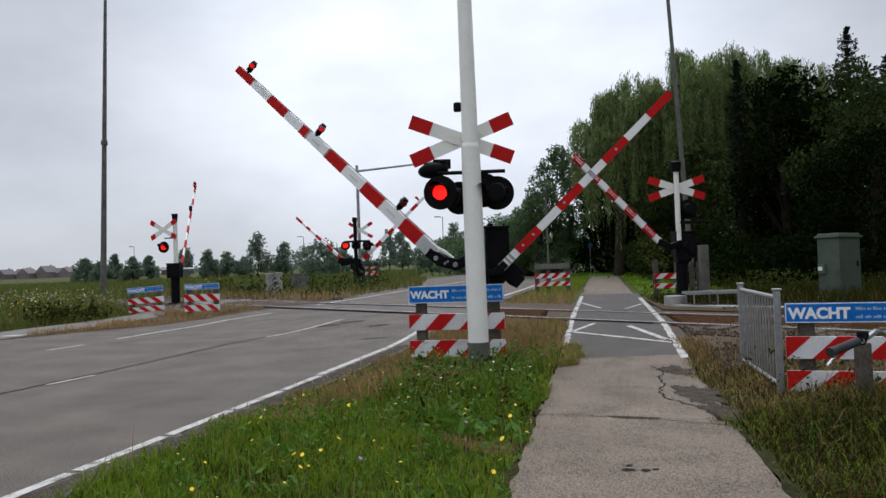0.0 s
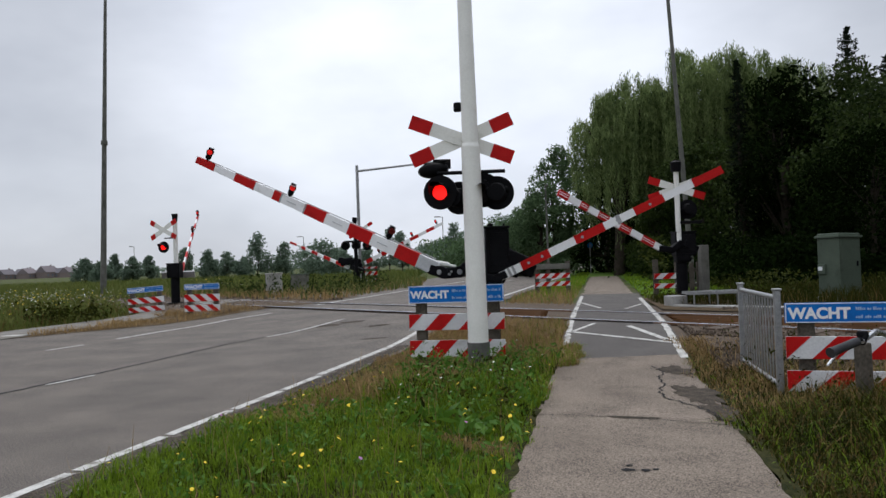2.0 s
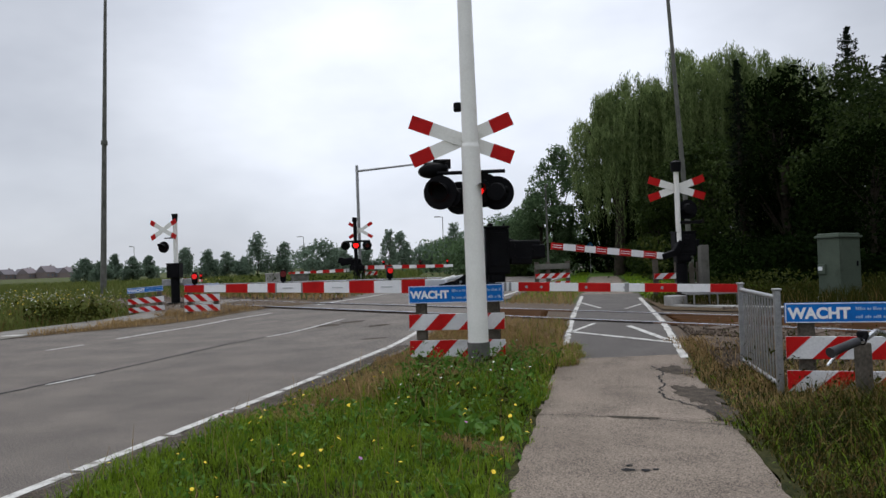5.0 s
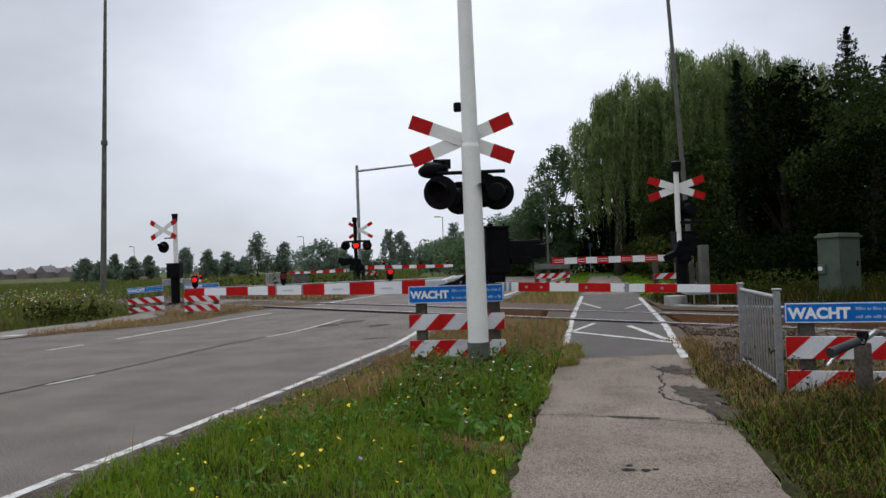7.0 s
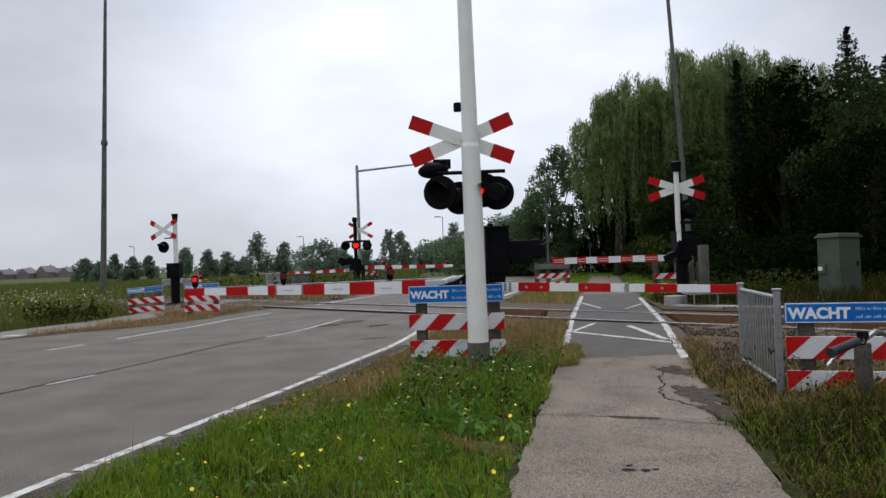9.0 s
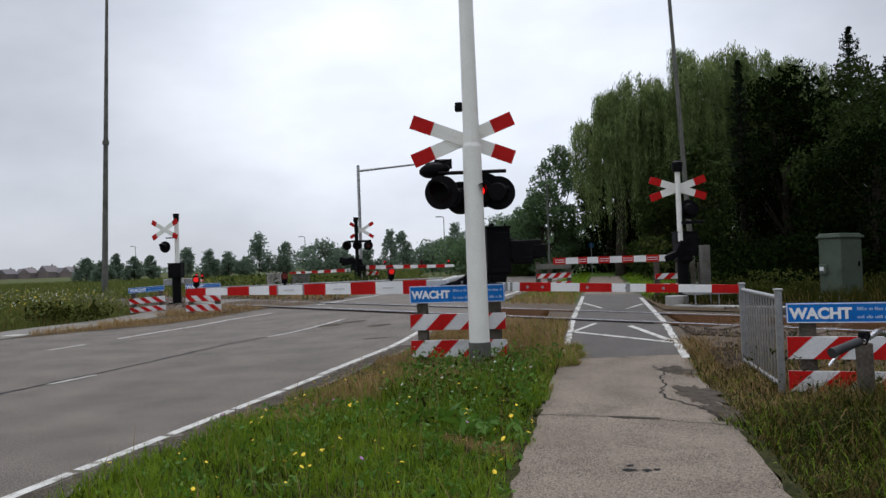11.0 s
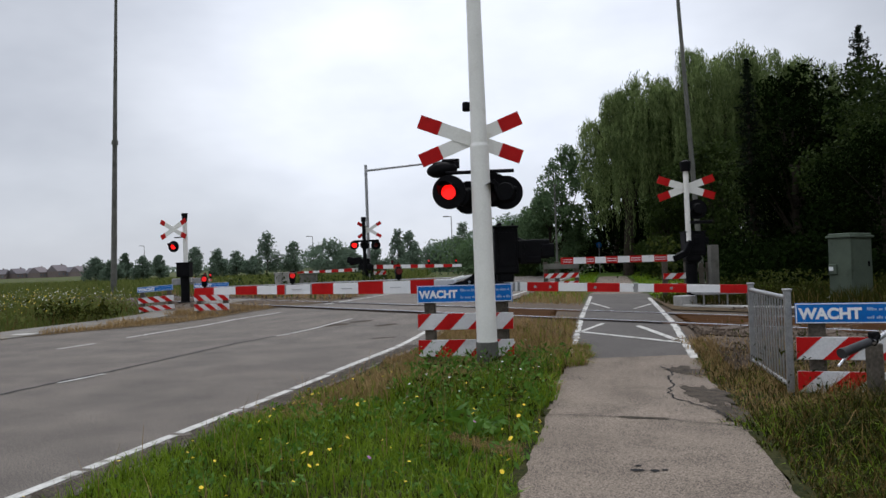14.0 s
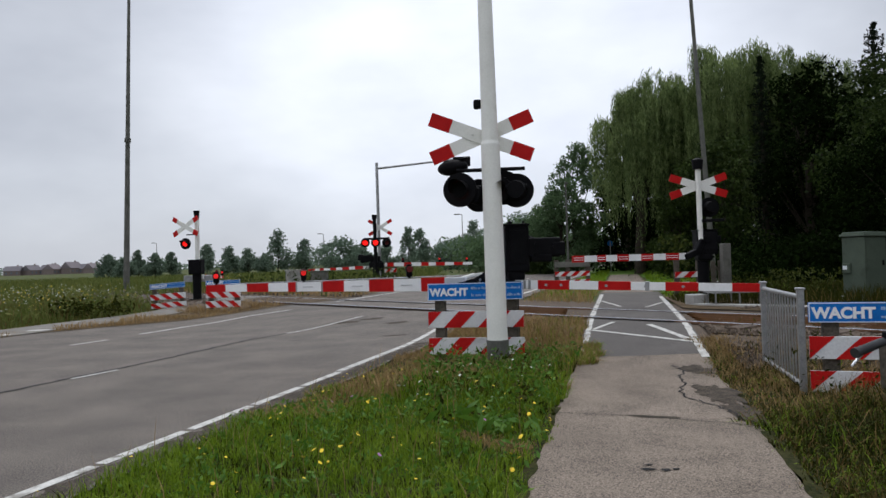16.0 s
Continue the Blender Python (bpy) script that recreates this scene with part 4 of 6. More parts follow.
crack = [(2.24, 8.10), (2.27, 7.75), (2.10, 7.35), (2.06, 7.0), (1.93, 6.75), (1.86, 6.35), (2.03, 5.85), (2.01, 5.45), (2.09, 5.22)]
ribbon("crack", crack, 0.017, TAR, 0.017, 0.05, 2, 0.04, parent=path)
ribbon("crack", [(0.70, 5.88), (1.2, 5.72), (1.6, 5.52), (2.05, 5.24)], 0.009, TAR, 0.0165, 0.03, 4, 0.04, parent=path)
blob("worn_patch", 2.18, 6.45, 0.19, 0.42, WORN, 0.0155, 1.7, path, -8)
blob("worn_patch", 2.38, 7.75, 0.17, 0.26, WORN, 0.0155, 4.4, path, -8)
blob("worn_patch", 1.40, 5.64, 0.22, 0.035, WORN, 0.0155, 8.1, path, -18)
blob("worn_patch", 2.12, 5.75, 0.12, 0.34, WORN, 0.0152, 2.9, path, -4)
for x, y, u in ((1.02, 4.27, 0.035), (1.12, 4.25, 0.03), (1.18, 4.26, 0.022), (1.05, 4.36, 0.02)):
    blob("tar_spot", x, y, u, u * 0.8, TAR, 0.0158, x * 9, path)

# ---- railway track ----
track = thing("railway_track", 0, 0, 0, 0, "single railway track with worn rails set into the crossing", "track")
tagged(track, kind="structure")


def sweep(name, profile, s, r0, r1, z, material, parent, label=""):
    bm = B()
    ends = []
    for r in (r0, r1):
        x0, y0 = by_track(s, r)
        ends.append([bm.verts.new((x0 + TN[0] * u, y0 + TN[1] * u, z + v)) for u, v in profile])
    n = len(profile)
    for i in range(n):
        bm.faces.new((ends[0][i], ends[0][(i + 1) % n], ends[1][(i + 1) % n], ends[1][i]))
    bm.faces.new(ends[0])
    bm.faces.new(ends[1])
    return part(name, bm, material, parent, label)


RAIL = [(-0.075, -0.15), (0.075, -0.15), (0.075, -0.14), (0.012, -0.115), (0.012, -0.04), (0.036, -0.03), (0.036, 0.0), (-0.036, 0.0), (-0.036, -0.03), (-0.012, -0.04), (-0.012, -0.115), (-0.075, -0.14)]
for s in (9.93, 11.47):
    rail = sweep("rail", RAIL, s, -45, 110, 0.221, RUST, track, "rusty steel rail")
    sweep("rail_head", [(-0.034, 0), (0.034, 0), (0.030, 0.006), (-0.030, 0.006)], s, -45, 110, 0.222, RAIL_TOP, rail, "shiny worn rail head")
    for du in (-0.062, 0.062):
        for ra, rb in ((6.2, 8.9), (10.4, 18.2)):
            sweep("flangeway", [(-0.025, 0), (0.025, 0), (0.025, 0.01), (-0.025, 0.01)], s + du, ra, rb, 0.207, TAR, track)
for ra, rb, sh0, sh1 in ((-45, 6.45, 0, 0.786), (8.75, 10.7, 0.786, 0.67), (19.6, 110, 0.67, 0)):
    verts, faces = [], []
    n = max(4, int((rb - ra) / 0.7))
    prof = [(8.3, 0.12), (8.9, 0.175), (9.5, 0.19), (10.7, 0.19), (11.9, 0.19), (12.5, 0.175), (13.1, 0.12)]
    for i in range(n + 1):
        rv = ra + (rb - ra) * i / n
        for u, z in prof:
            x, y = by_track(u + 0.1 * noise.noise((rv, u, 0)), rv + (u - 10.7) * (sh0 + (sh1 - sh0) * i / n))
            verts.append((x, y, z + 0.02 * noise.noise((rv * 2, u * 2, 3))))
    for i in range(n):
        for c in range(6):
            a = i * 7 + c
            faces.append((a, a + 1, a + 8, a + 7))
    bed = mesh_thing("ballast_bed", verts, faces, BALLAST, parent=track)
panel_me = None
for ra in [-2.2 + 1.22 * i for i in range(7)] + [9.05, 9.95]:
    for k in range(6):
        u = 10.12 + 0.232 * k
        sheared = ra + 0.786 * (u - 10.7) * min(1, max(0, (ra + 2.2) / 7.3))
        x, y = by_track(u, sheared)
        if panel_me is None:
            bm = B()
            bx(bm, 1.19, 0.22, 0.06, 0.595, 0, 0, bevel=0.008)
            panel = part("crossing_plank", bm, PANEL, track, "brown timber crossing plank")
            panel_me = panel.data
        else:
            panel = new("crossing_plank", panel_me)
            panel.parent = track
        panel.matrix_basis = pose(x, y, 0.186 + 0.003 * math.sin(k * 2.1 + ra * 3), 0, 0, math.degrees(math.atan2(TD[1], TD[0]))) @ Matrix.Diagonal((0.74 if ra > 9 else 1, 1, 1, 1))
sleeper_me = None
for r0 in [-8 + 0.62 * i for i in range(22)] + [19.2 + 0.62 * i for i in range(34)]:
    x, y = by_track(10.7, r0)
    if sleeper_me is None:
        bm = B()
        bx(bm, 2.5, 0.24, 0.10, 0, 0, 0, bevel=0.012)
        sl = part("sleeper", bm, SLEEPER, track, "dark weathered wooden sleeper")
        sleeper_me = sl.data
    else:
        sl = new("sleeper", sleeper_me)
        sl.parent = track
    sl.matrix_basis = pose(x, y, 0.165, 0, 0, math.degrees(math.atan2(TN[1], TN[0])))

rng = np.random.default_rng(3)
OCT = np.array([(1, 0, 0), (-1, 0, 0), (0, 1, 0), (0, -1, 0), (0, 0, 1), (0, 0, -1)], float)
OCTF = np.array([(0, 2, 4), (2, 1, 4), (1, 3, 4), (3, 0, 4), (2, 0, 5), (1, 2, 5), (3, 1, 5), (0, 3, 5)])


def stones(n, s0, s1, r0, r1, size, name, z0=0.19):
    s, rr_ = rng.uniform(s0, s1, n), rng.uniform(r0, r1, n)
    rr_ = np.minimum(rr_, np.where(rr_ < 8, 6.4 + 0.786 * (s - 10.7), 99))
    x, y = TN[0] * s + TD[0] * rr_, TN[1] * s + TD[1] * rr_
    k = rng.uniform(0.6, 1.3, (n, 6, 1)) * size
    v = OCT[None] * k * rng.uniform(0.6, 1.2, (n, 1, 3))
    a = rng.uniform(0, 6.28, n)
    ca, sa = np.cos(a)[:, None], np.sin(a)[:, None]
    vx, vy = v[..., 0] * ca - v[..., 1] * sa, v[..., 0] * sa + v[..., 1] * ca
    z = np.where((s > 8.9) & (s < 12.5), z0, height(x, y) + 0.02)
    verts = np.stack([vx + x[:, None], vy + y[:, None], v[..., 2] + z[:, None]], -1).reshape(-1, 3)
    faces = (OCTF[None] + 6 * np.arange(n)[:, None, None]).reshape(-1, 3)
    mesh_thing(name, verts, faces, BALLAST, "loose brown and grey ballast stones beside the rails", "ballast", "stuff")


stones(5600, 8.4, 13.0, -6, 6.0, 0.034, "ballast_stones")
stones(5200, 7.3, 9.2, -3, 5.4, 0.031, "ballast_stones")
stones(1300, 8.3, 13.0, 19, 34, 0.05, "ballast_stones")

stones(2200, 12.5, 14.2, -4, 6.6, 0.032, "ballast_stones")
def trackside(s0, s1, rise, label):
    """Bare earth along the track, from the path's edge outwards."""
    ev, ef = [], []
    for i in range(41):
        for j in range(9):
            s_ = s0 + (s1 - s0) * j / 8
            edge = 6.25 + 0.786 * (s_ - 10.7)
            ex, ey = by_track(s_ + (0.12 * noise.noise((i * 0.7, j, 1)) if 0 < j < 8 else 0), edge - 0.34 * i)
            ev.append((ex, ey, float(height(ex, ey)) + rise + 0.008 * noise.noise((ex * 2, ey * 2, 5))))
    for i in range(40):
        for j in range(8):
            a = i * 9 + j
            ef.append((a, a + 9, a + 10, a + 1))
    mesh_thing("verge", ev, ef, VERGE, label, "verge", "structure")


trackside(12.3, 15.34, 0.014, "bare brown earth between track and trees")
trackside(7.2, 9.6, 0.010, "stony brown earth before the track")

# ---- steel rail beside the cycle path ----
guard = thing("guard_rail", 2.88, 6.40, 0.0, 78.5, "galvanised steel barred guard rail beside the cycle path", "railing")
bm = B()
bx(bm, 0.056, 0.056, 0.95, 0, 0, 0.425, bevel=0.008)
bx(bm, 0.072, 0.072, 0.02, 0, 0, 0.905, bevel=0.006)
part("post", bm, STEEL, guard)
bm = B()
bx(bm, 0.056, 0.056, 0.95, 1.60, 0, 0.42, bevel=0.008)
bx(bm, 0.072, 0.072, 0.02, 1.60, 0, 0.90, bevel=0.006)
part("post", bm, STEEL, guard)
for name, z, rad in (("top_rail", 0.835, 0.022), ("bottom_rail", 0.08, 0.022)):
    bm = B()
    rod(bm, (0, 0, z), (1.60, 0, z), rad)
    part(name, bm, STEEL, guard)
for i in range(13):
    bm = B()
    u = 0.115 + i * 0.1142
    rod(bm, (u, 0, 0.08), (u, 0, 0.835), 0.0085, seg=8)
    part("bar", bm, STEEL, guard)

# ---- equipment beside the track ----
cab = thing("relay_cabinet", 8.05, 15.0, 0.2, 14, "grey-green steel relay cabinet standing in the weeds", "cabinet")
bm = B()
bx(bm, 0.50, 0.60, 1.24, 0, 0, 0.62, bevel=0.012)
part("body", bm, CAB_GREEN, cab)
bm = B()
bx(bm, 0.58, 0.67, 0.05, 0, 0, 1.265, 0, 2, 0, bevel=0.015)
bx(bm, 0.52, 0.60, 0.05, 0, 0, 1.31, 0, 2, 0, bevel=0.02)
part("roof", bm, CAB_GREEN, cab, "sloping cabinet roof")
bm = B()
bx(bm, 0.43, 0.012, 1.12, 0, -0.306, 0.62, bevel=0.004)
part("door", bm, CAB_GREEN, cab)
bm = B()
bx(bm, 0.03, 0.03, 0.10, 0.15, -0.32, 0.72, bevel=0.005)
part("handle", bm, BLACK, cab)
bm = B()
bx(bm, 0.05, 0.20, 0.20, -0.275, 0.16, 0.62, bevel=0.012)
box = part("meter_box", bm, CAB_GREEN, cab)
bm = B()
bx(bm, 0.006, 0.11, 0.08, -0.303, 0.18, 0.63)
part("plate", bm, SIGN_WHITE, box, "small white plate")
bm = B()
bx(bm, 0.60, 0.70, 0.12, 0, 0, 0.0, bevel=0.01)
part("plinth", bm, CONCRETE, cab)

plat = thing("service_platform", 5.28, 14.35, 0.2, 0, "low galvanised steel service platform beside the track", "platform")
bm = B()
bx(bm, 1.15, 0.55, 0.03, 0, 0, 0.265)
for i in range(9):
    bx(bm, 1.15, 0.02, 0.02, 0, -0.24 + i * 0.06, 0.29)
part("deck", bm, STEEL, plat)
for ux in (-0.5, -0.05, 0.5):
    for uy in (-0.22, 0.22):
        bm = B()
        rod(bm, (ux, uy, -0.02), (ux, uy, 0.26), 0.016, seg=8)
        part("leg", bm, STEEL, plat)
block = thing("concrete_block", 4.62, 14.75, 0.2, 12, "pale concrete footing block beside the signal", "block")
bm = B()
bx(bm, 0.34, 0.34, 0.22, 0, 0, 0.10, bevel=0.02)
part("block_body", bm, CONCRETE, block)
slab = thing("concrete_slab", 5.3, 13.75, 0.17, 132, "long low concrete kerb slab beside the rails", "slab")
bm = B()
bx(bm, 2.2, 0.3, 0.09, 0, 0, 0.03, bevel=0.012)
part("slab_body", bm, CONCRETE, slab)
cpost = thing("concrete_post", 6.0, 17.0, 0.2, 5, "square grey concrete post behind the barrier", "post")
bm = B()
bx(bm, 0.19, 0.19, 1.24, 0, 0, 0.6, 0, 0.5, 0, bevel=0.015)
part("post_body", bm, OLD_CONCRETE, cpost)
wf = thing("wooden_fence", 5.45, 17.1, 0.2, 0, "short weathered wooden fence behind the barrier", "fence")
for u in (0.0, 0.13, 0.30, 0.46):
    bm = B()
    bx(bm, 0.10, 0.05, 0.86 + 0.05 * math.sin(u * 20), u, 0, 0.40, bevel=0.01)
    part("plank", bm, WOOD, wf)
for z in (0.3, 0.65):
    bm = B()
    bx(bm, 0.6, 0.04, 0.08, 0.23, 0.05, z, bevel=0.008)
    part("rail", bm, WOOD, wf)

for x, y, w, d, hgt, m_, lab in ((-6.55, 28.5, 0.55, 0.45, 0.82, CONCRETE, "pale concrete relay box in the long grass"), (-5.85, 30.0, 0.66, 0.4, 0.74, OLD_CONCRETE, "mottled grey relay box with a blue-green lid")):
    t = thing("relay_box", x, y, 0.2, 0, lab, "box")
    bm = B()
    bx(bm, w, d, hgt, 0, 0, hgt / 2, bevel=0.02)
    part("body", bm, m_, t)
    bm = B()
    bx(bm, w + 0.05, d + 0.05, 0.05, 0, 0, hgt + 0.02, bevel=0.012)
    part("lid", bm, CAB_GREEN if m_ is OLD_CONCRETE else CONCRETE, t)

far_boards = warning_fence(2.74, 22.0, 0.2, -3, 1.02, None, ((0.52, 0.14), (0.28, 0.13)), "red and white boards on posts beside the far path", 0.30, 0.15, posts=(0.05, 0.38, 0.95), post_top=0.95)
warning_fence(5.22, 18.3, 0.2, -6, 0.64, None, ((0.50, 0.14), (0.26, 0.12)), "short red and white boards beside the far barrier", 0.34, 0.15, posts=(0.08, 0.9), post_top=0.92)
warning_fence(-4.05, 36.9, 0.2, 0, 0.75, None, ((0.62, 0.2), (0.25, 0.2), (0.9, 0.1)), "red and white boards behind the corner signal", 0.34, 0.15, posts=(0.1, 0.9), post_top=0.95)

bm = B()
bx(bm, 1.02, 0.03, 0.16, 0.51, 0, 0.80, bevel=0.006)
part("top_board", bm, OLD_CONCRETE, far_boards, "plain grey back of a notice panel")

# ---- masts and lamps ----
def mast(name, x, y, z, hgt, r0, r1, label, lean=(0, 0), collar=None, m_=None):
    t = thing(name, x, y, z, 0, label, "mast", lean=lean)
    bm = B()
    rod(bm, (0, 0, -0.1), (0, 0, hgt), r0, r1, seg=16)
    part("shaft", bm, m_ or GREY_POLE, t)
    if collar:
        bm = B()
        rod(bm, (0, 0, collar - 0.1), (0, 0, collar + 0.1), r0 * 1.05, r0 * 1.0, seg=16)
        bx(bm, 0.16, 0.3, 0.14, 0, 0, collar)
        part("collar", bm, m_ or GREY_POLE, t)
    bm = B()
    bx(bm, r0 * 3.4, r0 * 3.4, 0.12, 0, 0, 0.02, bevel=0.02)
    part("foot", bm, CONCRETE, t)
    return t


mast("lighting_mast", -16.25, 35.2, 0.2, 17.5, 0.145, 0.05, "tall slim grey lighting mast in the field", lean=(0, 2.0), collar=7.35)
mast("lighting_mast", 8.10, 24.0, 0.2, 14.0, 0.09, 0.04, "tall slim grey lighting mast before the trees", lean=(0, -2.6))

gantry = thing("road_sign_gantry", -4.27, 38.0, 0.2, 0, "slim grey cantilever pole reaching over the road", "gantry")
bm = B()
rod(bm, (0, 0, 0), (0, 0, 6.2), 0.085, 0.075, seg=14)
part("column", bm, STEEL, gantry)
bm = B()
rod(bm, (0, 0, 5.9), (4.3, 0, 6.25), 0.06, 0.05, seg=12)
part("boom", bm, STEEL, gantry)
bm = B()
bx(bm, 0.9, 0.14, 0.5, 4.4, 0, 6.1, bevel=0.03)
part("signal_box", bm, BLACK, gantry)


def street_lamp(x, y, hgt, side, label):
    t = thing("street_lamp", x, y, 0.2, 0, label, "street lamp", "street lamps")
    bm = B()
    rod(bm, (0, 0, 0), (0, 0, hgt), 0.055, 0.035, seg=10)
    rod(bm, (0, 0, hgt), (side * 0.3, 0, hgt + 0.05), 0.035, seg=8)
    part("pole", bm, GREY_POLE, t)
    bm = B()
    bx(bm, 0.12 + 0.45 * abs(side), 0.2, 0.09, side * 0.5, 0, hgt + 0.05, bevel=0.03)
    part("lamp_housing", bm, GREY_POLE, t)


street_lamp(0.1, 70, 5.3, -1, "slim street lamp beside the far road")
street_lamp(-17.3, 92, 4.8, -1, "slim street lamp behind the young trees")
street_lamp(5.0, 35, 4.45, 0.08, "slim street lamp beside the cycle path")
street_lamp(-46.0, 110, 5.0, -1, "slim street lamp far across the field")
street_lamp(-38.0, 118, 4.0, -1, "slim street lamp far across the field")

ps = thing("path_sign", 9.2, 46.0, 0.2, 0, "round blue path sign on a thin post", "sign")
bm = B()
rod(bm, (0, 0, 0), (0, 0, 1.9), 0.03, seg=8)
part("post", bm, STEEL, ps)
bm = B()
rod(bm, (0, -0.02, 1.75), (0, 0.0, 1.75), 0.17, seg=20)
part("disc", bm, BLUE, ps, "round blue disc")

# ---- bicycle at the edge, only its handlebar in view ----
bike = thing("bicycle", 2.09, 3.42, 0.0, 0, "parked bicycle with silver handlebar and black grips", "bicycle")


def bend(points, rad, material, name, parent, seg=10):
    cu = bpy.data.curves.new(name, "CURVE")
    cu.dimensions, cu.bevel_depth, cu.bevel_resolution, cu.resolution_u, cu.use_fill_caps = "3D", rad, 3, 8, True
    sp = cu.splines.new("NURBS")
    sp.points.add(len(points) - 1)
    for p, q in zip(sp.points, points):
        p.co = (*q, 1)
    sp.use_endpoint_u, sp.order_u = True, 3
    tmp = bpy.data.objects.new(name, cu)
    me = bpy.data.meshes.new_from_object(tmp)
    bpy.data.objects.remove(tmp)
    me.materials.append(material)
    me.polygons.foreach_set("use_smooth", [True] * len(me.polygons))
    ob = new(name, me)
    ob.parent = parent
    return ob


bar = bend([(-0.20, -0.06, 0.905), (-0.12, -0.01, 0.93), (-0.06, 0.06, 0.94), (0.02, 0.10, 0.90), (0.10, 0.10, 0.90), (0.20, 0.06, 0.94), (0.27, -0.02, 0.93), (0.34, -0.1, 0.90)], 0.0125, CHROME, "handlebar", bike)
bar.location = (0, 0, -0.085)
bm = B()
rod(bm, (-0.37, -0.13, 0.872), (-0.22, -0.06, 0.905), 0.021, 0.020, seg=16)
rod(bm, (-0.385, -0.137, 0.868), (-0.37, -0.13, 0.872), 0.024, 0.023, seg=16)
part("grip", bm, RUBBER, bar, "black rubber grip")
bm = B()
rod(bm, (0.34, -0.1, 0.90), (0.47, -0.16, 0.87), 0.021, seg=16)
part("grip", bm, RUBBER, bar, "black rubber grip")
bm = B()
rod(bm, (-0.20, -0.05, 0.90), (-0.17, -0.03, 0.935), 0.022, seg=14)
bx(bm, 0.05, 0.03, 0.03, -0.185, -0.04, 0.935, 0, 0, 25, bevel=0.008)
part("bell", bm, BLACK, bar)
bend([(-0.20, -0.02, 0.90), (-0.26, -0.03, 0.875), (-0.33, -0.07, 0.845), (-0.375, -0.09, 0.805)], 0.007, CHROME, "brake_lever", bar)
bm = B()
rod(bm, (0.08, 0.10, 0.90), (0.42, 0.10, 0.55), 0.016)
part("stem", bm, CHROME, bike)
bm = B()
for a, b in (((0.42, 0.10, 0.58), (0.45, 0.10, 0.34)), ((0.42, 0.08, 0.62), (0.65, -0.45, 0.30)), ((0.65, -0.45, 0.30), (0.66, -0.5, 0.75)), ((0.42, 0.08, 0.68), (0.66, -0.48, 0.62)), ((0.65, -0.45, 0.30), (0.75, -0.85, 0.34))):
    rod(bm, a, b, 0.016)
part("frame", bm, BLACK, bike)
for wx, wy in ((0.47, 0.10), (0.76, -0.86)):
    bm = B()
    n = 28
    for i in range(n):
        a0, a1 = 2 * math.pi * i / n, 2 * math.pi * (i + 1) / n
        rod(bm, (wx, wy + 0.33 * math.cos(a0), 0.34 + 0.33 * math.sin(a0)), (wx, wy + 0.33 * math.cos(a1), 0.34 + 0.33 * math.sin(a1)), 0.017, seg=8)
    part("wheel", bm, RUBBER, bike)
bm = B()
bx(bm, 0.13, 0.25, 0.06, 0.66, -0.52, 0.79, bevel=0.025)
part("saddle", bm, RUBBER, bike)
stake = thing("wooden_stake", 3.13, 5.55, 0.0, 0, "short weathered wooden stake before the boards", "post")
bm = B()
bx(bm, 0.10, 0.08, 0.58, 0, 0, 0.24, 0, -1, 10, bevel=0.012)
part("stake_body", bm, WOOD, stake)


# ---- trees ----
def leaf_cloud(centres, radii, n, size, seed, flat=0.0, droop=0.0, aspect=0.55, skin=0.45):
    """Many small leaf blades gathered in clumps round the given centres, denser towards each clump's skin."""
    g = np.random.default_rng(seed)
    centres, radii = np.asarray(centres, float), np.asarray(radii, float)
    wgt = radii.prod(1) ** (2 / 3)
    pick = g.choice(len(centres), n, p=wgt / wgt.sum())
    d = g.normal(size=(n, 3))
    d /= np.linalg.norm(d, axis=1)[:, None]
    rad = skin + (1 - skin) * g.random(n) ** 0.6
    p = centres[pick] + d * radii[pick] * rad[:, None] * (1 + 0.12 * g.normal(size=(n, 1)))
    return leaf_quads(p, size * g.uniform(0.6, 1.35, n), g, droop, aspect)


def leaf_quads(p, size, g, droop=0.0, aspect=0.55):
    n = len(p)
    a = g.normal(size=(n, 3))
    a[:, 2] -= droop
    a /= np.linalg.norm(a, axis=1)[:, None]
    b = np.cross(a, g.normal(size=(n, 3)))
    b /= np.linalg.norm(b, axis=1)[:, None] + 1e-9
    a, b = a * size[:, None] / 2, b * size[:, None] * aspect / 2
    verts = np.stack([p - a, p + b, p + a, p - b], 1).reshape(-1, 3)
    return verts, np.arange(4 * n).reshape(-1, 4)


